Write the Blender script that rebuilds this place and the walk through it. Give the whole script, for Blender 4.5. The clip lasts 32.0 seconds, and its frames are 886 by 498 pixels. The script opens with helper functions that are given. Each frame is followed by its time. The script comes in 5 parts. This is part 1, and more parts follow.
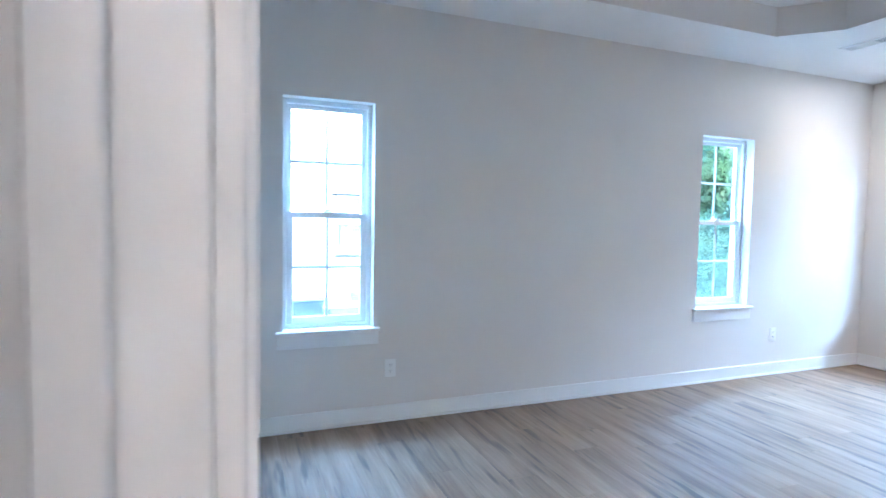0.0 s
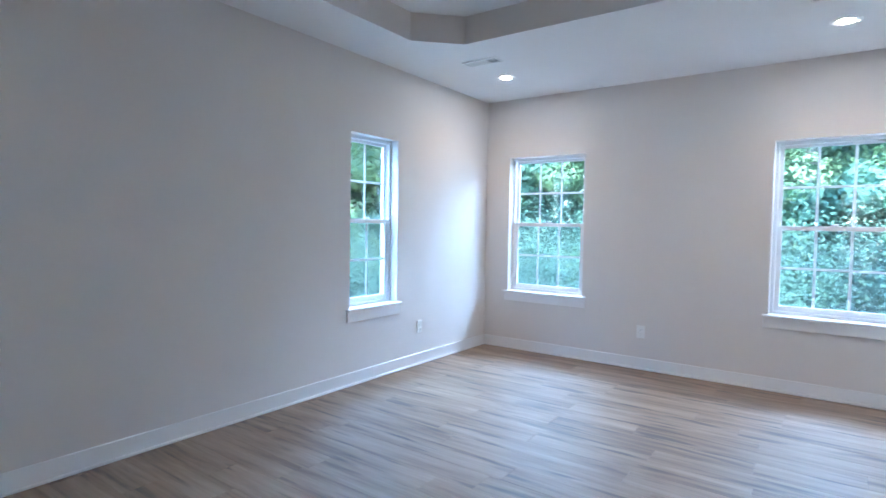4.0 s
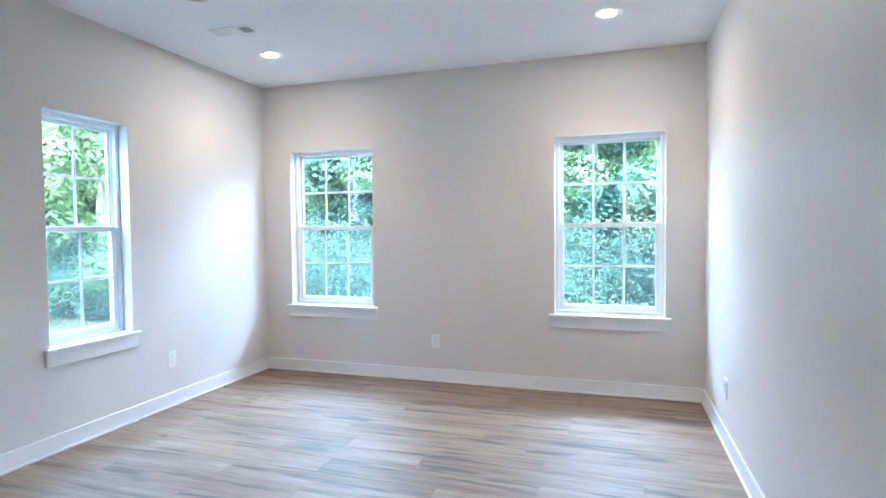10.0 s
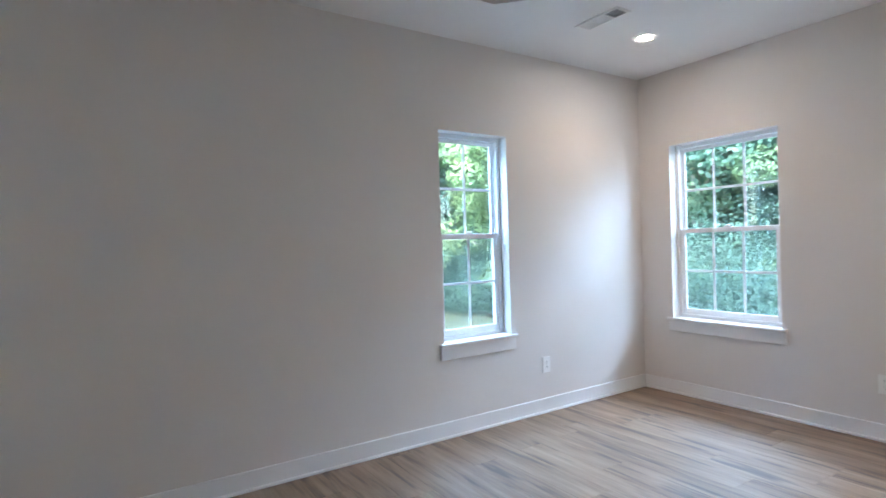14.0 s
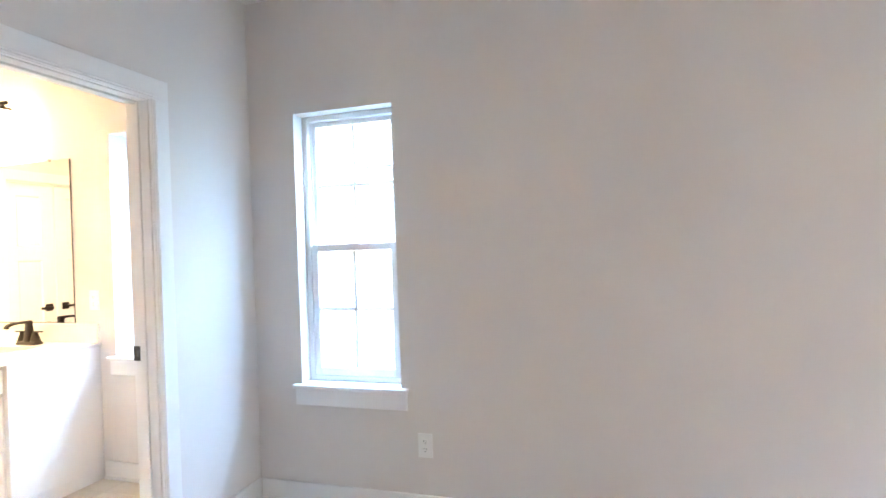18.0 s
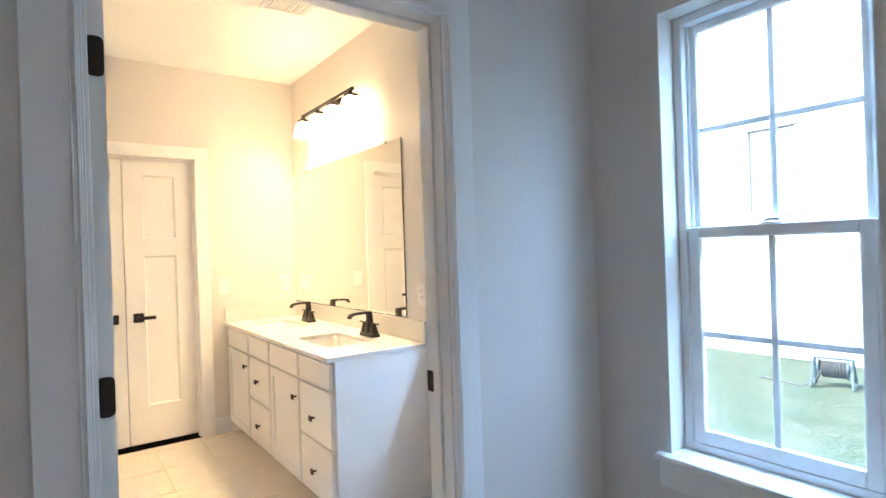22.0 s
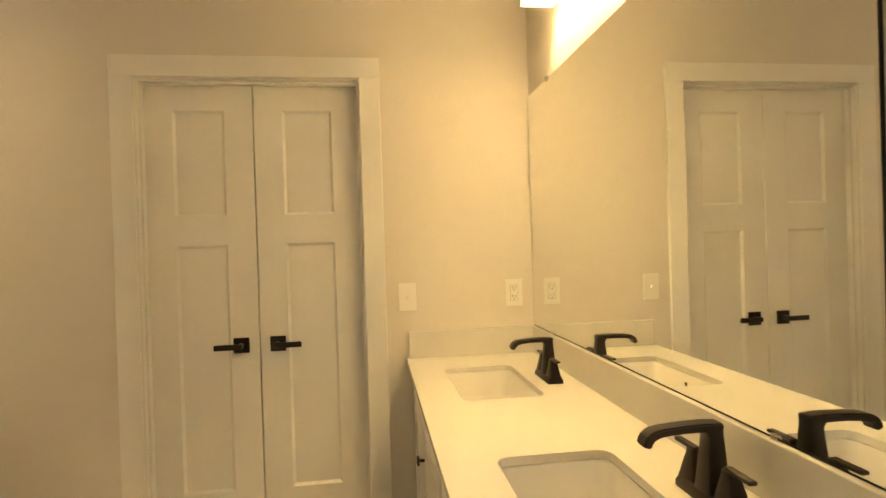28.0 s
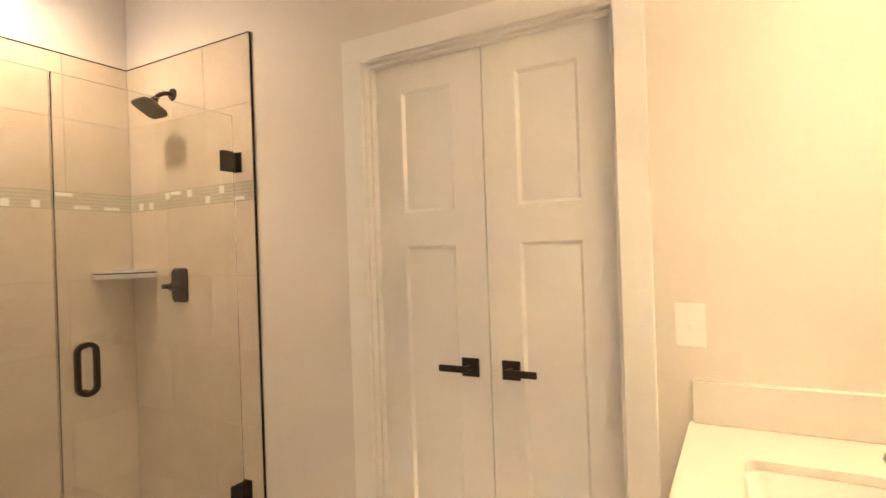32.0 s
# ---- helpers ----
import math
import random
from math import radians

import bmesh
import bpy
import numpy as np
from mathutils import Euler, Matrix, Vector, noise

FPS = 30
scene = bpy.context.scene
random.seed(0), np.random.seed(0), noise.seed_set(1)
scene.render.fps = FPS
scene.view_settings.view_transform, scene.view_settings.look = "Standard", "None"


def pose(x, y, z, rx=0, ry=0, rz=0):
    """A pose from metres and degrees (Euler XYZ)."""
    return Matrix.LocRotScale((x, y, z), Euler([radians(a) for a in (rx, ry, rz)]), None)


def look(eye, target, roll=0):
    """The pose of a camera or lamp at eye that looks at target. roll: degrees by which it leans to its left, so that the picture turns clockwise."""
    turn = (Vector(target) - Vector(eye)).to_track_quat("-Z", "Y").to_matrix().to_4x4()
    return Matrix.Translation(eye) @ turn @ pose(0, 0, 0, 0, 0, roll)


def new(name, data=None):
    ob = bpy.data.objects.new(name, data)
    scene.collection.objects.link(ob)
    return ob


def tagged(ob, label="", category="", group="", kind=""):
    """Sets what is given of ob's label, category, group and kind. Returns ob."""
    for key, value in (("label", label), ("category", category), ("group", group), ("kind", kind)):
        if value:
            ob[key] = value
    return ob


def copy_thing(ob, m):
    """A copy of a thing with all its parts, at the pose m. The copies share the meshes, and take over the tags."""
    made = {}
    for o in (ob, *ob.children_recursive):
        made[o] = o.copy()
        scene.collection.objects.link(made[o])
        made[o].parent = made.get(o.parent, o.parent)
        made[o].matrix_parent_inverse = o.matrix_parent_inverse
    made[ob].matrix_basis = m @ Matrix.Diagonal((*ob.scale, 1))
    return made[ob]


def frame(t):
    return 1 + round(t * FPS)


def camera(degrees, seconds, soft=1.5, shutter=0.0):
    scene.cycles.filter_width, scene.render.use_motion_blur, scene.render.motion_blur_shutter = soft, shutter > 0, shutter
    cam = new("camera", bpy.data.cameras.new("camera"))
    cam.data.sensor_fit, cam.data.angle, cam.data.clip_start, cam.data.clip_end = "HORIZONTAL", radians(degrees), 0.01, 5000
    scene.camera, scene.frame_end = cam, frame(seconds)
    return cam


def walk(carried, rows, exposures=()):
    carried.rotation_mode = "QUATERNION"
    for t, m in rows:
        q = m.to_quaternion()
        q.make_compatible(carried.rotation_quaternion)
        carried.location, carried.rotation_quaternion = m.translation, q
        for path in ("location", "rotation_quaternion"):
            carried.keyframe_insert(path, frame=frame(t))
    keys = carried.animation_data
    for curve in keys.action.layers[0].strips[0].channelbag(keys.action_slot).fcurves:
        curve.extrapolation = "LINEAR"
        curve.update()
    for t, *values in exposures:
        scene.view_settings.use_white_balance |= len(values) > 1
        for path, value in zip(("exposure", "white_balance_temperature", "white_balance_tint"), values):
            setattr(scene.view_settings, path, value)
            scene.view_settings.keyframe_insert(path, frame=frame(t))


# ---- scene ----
# camera and walk: seconds, place, tilt, roll and turn
cam = camera(79.0, 32.0, shutter=0.4)
PATH = [
    (0, 0.012, -3.433, 1.363, 86.77, -1.06, -21.10),
    (0.5, 0.096, -3.383, 1.354, 86.78, -1.04, -25.18),
    (1, 0.182, -3.331, 1.359, 86.77, -0.90, -29.57),
    (1.5, 0.279, -3.288, 1.352, 86.91, -0.92, -33.37),
    (2, 0.354, -3.278, 1.344, 87.14, -0.84, -36.68),
    (2.5, 0.382, -3.249, 1.337, 87.32, -0.81, -40.18),
    (3, 0.432, -3.205, 1.336, 87.44, -0.85, -44.36),
    (3.5, 0.513, -3.179, 1.336, 87.50, -0.88, -49.00),
    (4, 0.516, -3.195, 1.338, 87.57, -0.99, -54.14),
    (4.5, 0.575, -3.147, 1.338, 87.66, -0.98, -59.45),
    (6.5, 0.698, -3.204, 1.340, 87.71, -0.50, -73.77),
    (7, 0.769, -3.256, 1.337, 87.78, -0.31, -74.54),
    (7.5, 0.826, -3.304, 1.331, 87.80, -0.13, -74.84),
    (8, 0.918, -3.321, 1.326, 87.90, -0.03, -75.01),
    (8.5, 1.036, -3.320, 1.325, 88.04, 0.16, -75.12),
    (9, 1.154, -3.309, 1.328, 88.06, 0.32, -75.04),
    (9.5, 1.221, -3.278, 1.335, 88.01, 0.46, -74.41),
    (10, 1.285, -3.259, 1.339, 88.02, 0.53, -72.31),
    (10.5, 1.365, -3.256, 1.345, 88.13, 0.73, -68.58),
    (11, 1.432, -3.265, 1.350, 88.29, 0.89, -64.03),
    (11.5, 1.495, -3.283, 1.353, 88.39, 1.04, -59.18),
    (12, 1.563, -3.299, 1.349, 88.57, 1.16, -53.68),
    (12.5, 1.585, -3.291, 1.335, 88.83, 1.18, -49.12),
    (13, 1.636, -3.217, 1.314, 89.16, 1.61, -44.04),
    (13.5, 1.664, -3.126, 1.309, 89.49, 1.75, -38.57),
    (14, 1.659, -3.058, 1.315, 89.56, 1.71, -33.10),
    (14.5, 1.652, -3.025, 1.325, 89.61, 1.73, -27.72),
    (15, 1.626, -3.050, 1.341, 89.54, 1.71, -21.50),
    (15.5, 1.668, -2.984, 1.355, 89.50, 1.65, -14.35),
    (17.5, 1.935, -2.645, 1.352, 89.98, 2.10, 12.49),
    (18, 1.895, -2.539, 1.351, 89.83, 2.01, 17.29),
    (18.5, 1.850, -2.424, 1.355, 89.89, 1.96, 21.37),
    (19, 1.778, -2.332, 1.355, 89.93, 1.94, 25.35),
    (19.5, 1.721, -2.252, 1.350, 90.02, 2.02, 29.40),
    (20, 1.647, -2.140, 1.343, 89.98, 1.99, 33.65),
    (20.5, 1.582, -2.001, 1.342, 90.06, 1.94, 39.16),
    (21, 1.522, -1.885, 1.333, 90.04, 1.96, 45.09),
    (21.5, 1.408, -1.753, 1.335, 90.00, 2.06, 49.73),
    (22, 1.288, -1.642, 1.346, 89.95, 1.91, 53.89),
    (22.5, 1.158, -1.549, 1.334, 89.88, 1.86, 57.30),
    (23, 0.992, -1.403, 1.334, 90.00, 1.86, 61.64),
    (23.5, 0.859, -1.316, 1.314, 90.29, 1.69, 65.80),
    (24, 0.670, -1.266, 1.303, 90.47, 1.59, 68.80),
    (24.5, 0.473, -1.229, 1.317, 90.17, 1.58, 70.69),
    (25, 0.304, -1.167, 1.315, 89.88, 1.65, 71.94),
    (25.5, 0.138, -1.083, 1.315, 89.77, 1.60, 73.10),
    (27.5, -0.523, -0.800, 1.315, 89.52, 1.65, 79.69),
    (28, -0.660, -0.722, 1.325, 89.76, 1.78, 82.61),
    (28.5, -0.740, -0.669, 1.321, 89.84, 1.77, 86.58),
    (29, -0.826, -0.637, 1.311, 89.85, 1.71, 89.91),
    (29.5, -0.958, -0.590, 1.314, 89.93, 1.73, 93.65),
    (30, -1.057, -0.531, 1.325, 89.88, 1.81, 98.90),
    (30.5, -1.137, -0.514, 1.334, 89.69, 1.79, 102.76),
    (31, -1.238, -0.482, 1.351, 89.71, 1.88, 107.71),
    (31.5, -1.317, -0.462, 1.352, 89.90, 1.98, 113.48),
    (32, -1.377, -0.451, 1.342, 90.14, 1.97, 118.93),
]
EXPOSURES = [
    (0, 4.55, 5200, 12),
    (0.5, 4.77, 5100, 12),
    (1, 4.98, 5100, 12),
    (2, 4.97, 5100, 12),
    (3, 4.44, 5250, 13),
    (4, 3.97, 5300, 14),
    (6.5, 4.17, 5480, 12),
    (8, 4.25, 5560, 12),
    (9, 4.26, 5590, 12),
    (10, 4.20, 5670, 12),
    (11, 3.97, 5820, 13),
    (12, 3.53, 5920, 14),
    (13, 3.57, 5970, 14),
    (14, 3.73, 6060, 16),
    (15, 4.38, 6130, 18),
    (17.5, 4.86, 6500, 18),
    (18, 4.90, 6500, 21),
    (19, 4.26, 6500, 17),
    (20, 3.84, 6450, 19),
    (22, 3.74, 6150, 18),
    (23, 3.30, 6250, 16),
    (24, 2.90, 6550, 16),
    (25, 2.64, 7300, 19),
    (28, 2.46, 8650, 9),
    (30, 2.84, 8200, 13),
    (32, 3.07, 6850, 22),
]
walk(cam, [(t, pose(x, y, z, rx, ry, rz)) for t, x, y, z, rx, ry, rz in PATH], EXPOSURES)

# ---- world, sun and large lights ----
world = bpy.data.worlds.new("sky")
scene.world = world
world.use_nodes = True
wn = world.node_tree
sky = wn.nodes.new("ShaderNodeTexSky")
sky.sky_type, sky.sun_disc = "NISHITA", False
sky.sun_elevation, sky.sun_rotation = radians(46), radians(225)
wn.nodes["Background"].inputs["Strength"].default_value = 0.15
wn.links.new(sky.outputs["Color"], wn.nodes["Background"].inputs["Color"])

sun = new("sun", bpy.data.lights.new("sun", "SUN"))
sun.data.energy, sun.data.angle, sun.data.color = 2.5, radians(0.6), (1.0, 0.95, 0.88)
sun.matrix_world = look((-23.0, -22.5, 33.0), (0, 0, 0))

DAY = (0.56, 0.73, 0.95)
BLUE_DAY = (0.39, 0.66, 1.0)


def sky_lamp(x, y, z, w, d, towards, watts, colour=DAY):
    """An unseen area lamp outside and above a window, added in place of sky light."""
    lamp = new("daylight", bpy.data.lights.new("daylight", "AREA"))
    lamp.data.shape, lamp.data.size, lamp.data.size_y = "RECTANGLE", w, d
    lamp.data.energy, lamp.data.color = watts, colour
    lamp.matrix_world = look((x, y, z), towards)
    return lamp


# added lamps in place of sky over the neighbour's roof and the tree tops
sky_lamp(1.50, 1.50, 3.83, 11.0, 1.26, (1.50, -0.315, 1.44), 148, BLUE_DAY)
sky_lamp(8.50, -2.60, 3.70, 13.0, 1.3, (5.775, -2.60, 1.75), 158)


# ---- materials ----
def nodes_of(name):
    m = bpy.data.materials.new(name)
    m.use_nodes = True
    return m, m.node_tree, m.node_tree.nodes["Principled BSDF"]


def link(t, a, b):
    t.links.new(a, b)


def ramp(t, fac, stops):
    r = t.nodes.new("ShaderNodeValToRGB")
    while len(r.color_ramp.elements) < len(stops):
        r.color_ramp.elements.new(0.5)
    for e, (p, c) in zip(r.color_ramp.elements, stops):
        e.position, e.color = p, (*c, 1)
    link(t, fac, r.inputs["Fac"])
    return r.outputs["Color"]


def noise_tex(t, scale, detail=4.0, vec=None, rough=0.55):
    n = t.nodes.new("ShaderNodeTexNoise")
    n.inputs["Scale"].default_value, n.inputs["Detail"].default_value, n.inputs["Roughness"].default_value = scale, detail, rough
    if vec is not None:
        link(t, vec, n.inputs["Vector"])
    return n.outputs["Fac"]


def coords(t, scale=(1, 1, 1), world_space=True):
    c = t.nodes.new("ShaderNodeNewGeometry" if world_space else "ShaderNodeTexCoord")
    m = t.nodes.new("ShaderNodeMapping")
    m.inputs["Scale"].default_value = scale
    link(t, c.outputs["Position" if world_space else "Object"], m.inputs["Vector"])
    return m.outputs["Vector"]


def bump(t, bsdf, height, strength=0.2, distance=0.002):
    b = t.nodes.new("ShaderNodeBump")
    b.inputs["Strength"].default_value, b.inputs["Distance"].default_value = strength, distance
    link(t, height, b.inputs["Height"])
    link(t, b.outputs["Normal"], bsdf.inputs["Normal"])


def mixc(t, fac, a, b, mode="MIX"):
    m = t.nodes.new("ShaderNodeMix")
    m.data_type, m.blend_type = "RGBA", mode
    for sock, v in ((m.inputs[0], fac), (m.inputs[6], a), (m.inputs[7], b)):
        if hasattr(v, "is_output"):
            link(t, v, sock)
        else:
            sock.default_value = v if isinstance(v, (int, float)) else (*v, 1)
    return m.outputs[2]


def surface(name, colour, rough=0.5, metal=0.0, vary=0.05, scale=1.5, fine=120.0, relief=0.1, distance=0.001, spec=0.5):
    """A plain real surface: slow drift of tone, fine grain in colour, gloss and relief."""
    m, t, b = nodes_of(name)
    v = coords(t)
    slow, grain = noise_tex(t, scale, 3, v), noise_tex(t, fine, 3, v)
    lo, hi = [max(0, c * (1 - vary)) for c in colour], [min(1, c * (1 + vary)) for c in colour]
    base = ramp(t, slow, ((0.3, lo), (0.7, hi)))
    link(t, mixc(t, 0.10, base, ramp(t, grain, ((0.3, lo), (0.7, hi)))), b.inputs["Base Color"])
    link(t, ramp(t, slow, ((0.2, (rough * 0.9,) * 3), (0.8, (min(1, rough * 1.1),) * 3))), b.inputs["Roughness"])
    b.inputs["Metallic"].default_value, b.inputs["Specular IOR Level"].default_value = metal, spec
    bump(t, b, grain, relief, distance)
    return m


PAINT = surface("wall_paint", (0.72, 0.68, 0.635), 0.50, vary=0.02, fine=160, relief=0.12, distance=0.0008)
CEIL = surface("ceiling_paint", (0.84, 0.83, 0.81), 0.85, vary=0.02, fine=220, relief=0.25, distance=0.001)
TRAYP = surface("tray_side_paint", (0.72, 0.68, 0.635), 0.6, vary=0.02, fine=160, relief=0.12)
TRIM = surface("trim_paint", (0.82, 0.81, 0.79), 0.33, vary=0.02, fine=60, relief=0.06, distance=0.0006)
DOORP = surface("door_paint", (0.82, 0.805, 0.78), 0.36, vary=0.02, fine=90, relief=0.08, distance=0.0006)
CAB = surface("cabinet_paint", (0.83, 0.82, 0.80), 0.32, vary=0.02, fine=70, relief=0.05, distance=0.0005)
VINYL = surface("window_vinyl", (0.84, 0.85, 0.85), 0.30, vary=0.015, fine=50, relief=0.03)
PLASTIC = surface("white_plastic", (0.84, 0.83, 0.80), 0.30, vary=0.01, fine=80, relief=0.02)
# mid grey that paints the shade behind the register slats
VENT_SHADE = surface("vent_shadow_grey", (0.36, 0.37, 0.38), 0.7)
SLOT = surface("dark_slot", (0.05, 0.045, 0.04), 0.6)
BRONZE = surface("oil_rubbed_bronze", (0.028, 0.020, 0.016), 0.40, metal=0.4, vary=0.25, scale=14, fine=200, relief=0.05)
QUARTZ = surface("white_cultured_stone", (0.70, 0.685, 0.645), 0.18, vary=0.025, scale=3, fine=90, relief=0.01)
PORC = surface("white_porcelain", (0.80, 0.785, 0.76), 0.07, vary=0.01, relief=0.0)
GROUT = surface("tile_grout", (0.60, 0.53, 0.43), 0.9, vary=0.06, fine=300, relief=0.4)
SHGROUT = surface("shower_grout", (0.48, 0.42, 0.335), 0.9, vary=0.06, fine=300, relief=0.4)
SUBFLOOR = surface("floor_joint", (0.16, 0.125, 0.10), 0.8, vary=0.1)
# near-black in place of the closet's lack of light
CLOSET_SHADE = surface("closet_shade_black", (0.012, 0.011, 0.010), 0.9, vary=0.2)
CHROME = surface("brushed_nickel", (0.55, 0.54, 0.52), 0.28, metal=1.0, vary=0.05, fine=300)
EDGE = surface("black_tile_edge", (0.015, 0.013, 0.012), 0.35, metal=0.4)
GREYMET = surface("grey_painted_metal", (0.30, 0.33, 0.33), 0.45, metal=0.2, vary=0.1)
UNITMET = surface("slate_painted_metal", (0.075, 0.105, 0.115), 0.5, metal=0.1, vary=0.1)
SHINGLE = surface("roof_shingles", (0.10, 0.095, 0.09), 0.9, vary=0.25, scale=6, fine=60, relief=0.6, distance=0.01)
CONCRETE = surface("concrete", (0.45, 0.43, 0.40), 0.85, vary=0.12, fine=40, relief=0.4, distance=0.004)
ASPHALT = surface("pale_road_concrete", (0.36, 0.35, 0.33), 0.9, vary=0.2, fine=60, relief=0.5, distance=0.005)
SIDING = surface("lap_siding", (0.78, 0.79, 0.78), 0.6, vary=0.04, fine=40, relief=0.2)
BARK = surface("tree_bark", (0.40, 0.37, 0.32), 0.9, vary=0.35, scale=5, fine=30, relief=0.8, distance=0.02)
RED = surface("hydrant_red", (0.5, 0.03, 0.02), 0.45)
BLIND = surface("window_blind", (0.72, 0.75, 0.74), 0.6, vary=0.04)


def mirror_mat():
    m, t, b = nodes_of("mirror_glass")
    b.inputs["Base Color"].default_value = (0.90, 0.91, 0.88, 1)
    b.inputs["Metallic"].default_value, b.inputs["Roughness"].default_value = 1.0, 0.012
    return m


def glass_mat(name, tint, rough=0.0):
    m, t, b = nodes_of(name)
    b.inputs["Base Color"].default_value = (*tint, 1)
    b.inputs["Roughness"].default_value, b.inputs["IOR"].default_value = rough, 1.45
    b.inputs["Transmission Weight"].default_value = 1.0
    return m

MIRROR = mirror_mat()
GLASS = glass_mat("window_glass", (0.83, 0.99, 0.98))
SHGLASS = glass_mat("shower_glass", (0.97, 0.985, 0.965))
TEAL = glass_mat("glass_strip", (0.60, 0.66, 0.58), 0.15)


def glow(name, colour, strength):
    m, t, b = nodes_of(name)
    b.inputs["Base Color"].default_value = (0.9, 0.88, 0.84, 1)
    b.inputs["Emission Color"].default_value = (*colour, 1)
    b.inputs["Emission Strength"].default_value = strength
    return m


def screen_mat():
    """Fine woven mesh, mostly open."""
    m, t, b = nodes_of("insect_mesh")
    b.inputs["Base Color"].default_value, b.inputs["Roughness"].default_value = (0.16, 0.19, 0.20, 1), 0.7
    clear = t.nodes.new("ShaderNodeBsdfTransparent")
    mix = t.nodes.new("ShaderNodeMixShader")
    mix.inputs[0].default_value = 0.20
    link(t, clear.outputs[0], mix.inputs[1])
    link(t, b.outputs[0], mix.inputs[2])
    link(t, mix.outputs[0], t.nodes["Material Output"].inputs["Surface"])
    return m


def thin_vinyl():
    """Thin hollow white vinyl that lets some daylight through."""
    m, t, b = nodes_of("thin_vinyl")
    b.inputs["Base Color"].default_value, b.inputs["Roughness"].default_value = (0.84, 0.85, 0.85, 1), 0.35
    tr = t.nodes.new("ShaderNodeBsdfTranslucent")
    tr.inputs["Color"].default_value = (0.80, 0.84, 0.85, 1)
    mix = t.nodes.new("ShaderNodeMixShader")
    mix.inputs[0].default_value = 0.20
    link(t, b.outputs[0], mix.inputs[1])
    link(t, tr.outputs[0], mix.inputs[2])
    link(t, mix.outputs[0], t.nodes["Material Output"].inputs["Surface"])
    return m


SCREEN = screen_mat()
BAR = thin_vinyl()
BULB = glow("lamp_lens", (1.0, 0.90, 0.78), 20.0)
SHADE = glow("lit_frosted_glass", (1.0, 0.74, 0.38), 2.1)


def plank_mat():
    """Grey-brown vinyl plank, grain along the plank, each board with its own tone and shift."""
    m, t, b = nodes_of("vinyl_plank")
    info = t.nodes.new("ShaderNodeObjectInfo")
    shift = t.nodes.new("ShaderNodeVectorMath")
    shift.operation = "SCALE"
    comb = t.nodes.new("ShaderNodeCombineXYZ")
    for s in ("X", "Y", "Z"):
        link(t, info.outputs["Random"], comb.inputs[s])
    link(t, comb.outputs["Vector"], shift.inputs[0])
    shift.inputs["Scale"].default_value = 37.0
    add = t.nodes.new("ShaderNodeVectorMath")
    add.operation = "ADD"
    geo = t.nodes.new("ShaderNodeNewGeometry")
    link(t, geo.outputs["Position"], add.inputs[0])
    link(t, shift.outputs["Vector"], add.inputs[1])
    mp = t.nodes.new("ShaderNodeMapping")
    mp.inputs["Scale"].default_value = (11.0, 0.9, 1.0)
    link(t, add.outputs["Vector"], mp.inputs["Vector"])
    mp2 = t.nodes.new("ShaderNodeMapping")
    mp2.inputs["Scale"].default_value = (70.0, 3.0, 1.0)
    link(t, add.outputs["Vector"], mp2.inputs["Vector"])
    broad = noise_tex(t, 1.0, 5, mp.outputs["Vector"], 0.6)
    fine = noise_tex(t, 1.0, 4, mp2.outputs["Vector"], 0.6)
    mp3 = t.nodes.new("ShaderNodeMapping")
    mp3.inputs["Scale"].default_value = (17.0, 1.8, 1.0)
    link(t, add.outputs["Vector"], mp3.inputs["Vector"])
    knots = noise_tex(t, 1.0, 2, mp3.outputs["Vector"], 0.5)
    col = ramp(t, broad, ((0.32, (0.130, 0.080, 0.048)), (0.43, (0.235, 0.152, 0.094)), (0.56, (0.345, 0.238, 0.152)), (0.74, (0.45, 0.330, 0.228))))
    col = mixc(t, 0.35, col, ramp(t, fine, ((0.3, (0.13, 0.085, 0.055)), (0.7, (0.40, 0.30, 0.215)))))
    col = mixc(t, ramp(t, knots, ((0.56, (0, 0, 0)), (0.70, (0.85, 0.85, 0.85)))), col, (0.095, 0.072, 0.058))
    tone = ramp(t, info.outputs["Random"], ((0.0, (0.98, 0.98, 0.99)), (1.0, (1.07, 1.06, 1.05))))
    link(t, mixc(t, 1.0, col, tone, "MULTIPLY"), b.inputs["Base Color"])
    link(t, ramp(t, fine, ((0.2, (0.44,) * 3), (0.8, (0.56,) * 3))), b.inputs["Roughness"])
    b.inputs["Specular IOR Level"].default_value = 0.70
    bump(t, b, fine, 0.25, 0.0006)
    return m


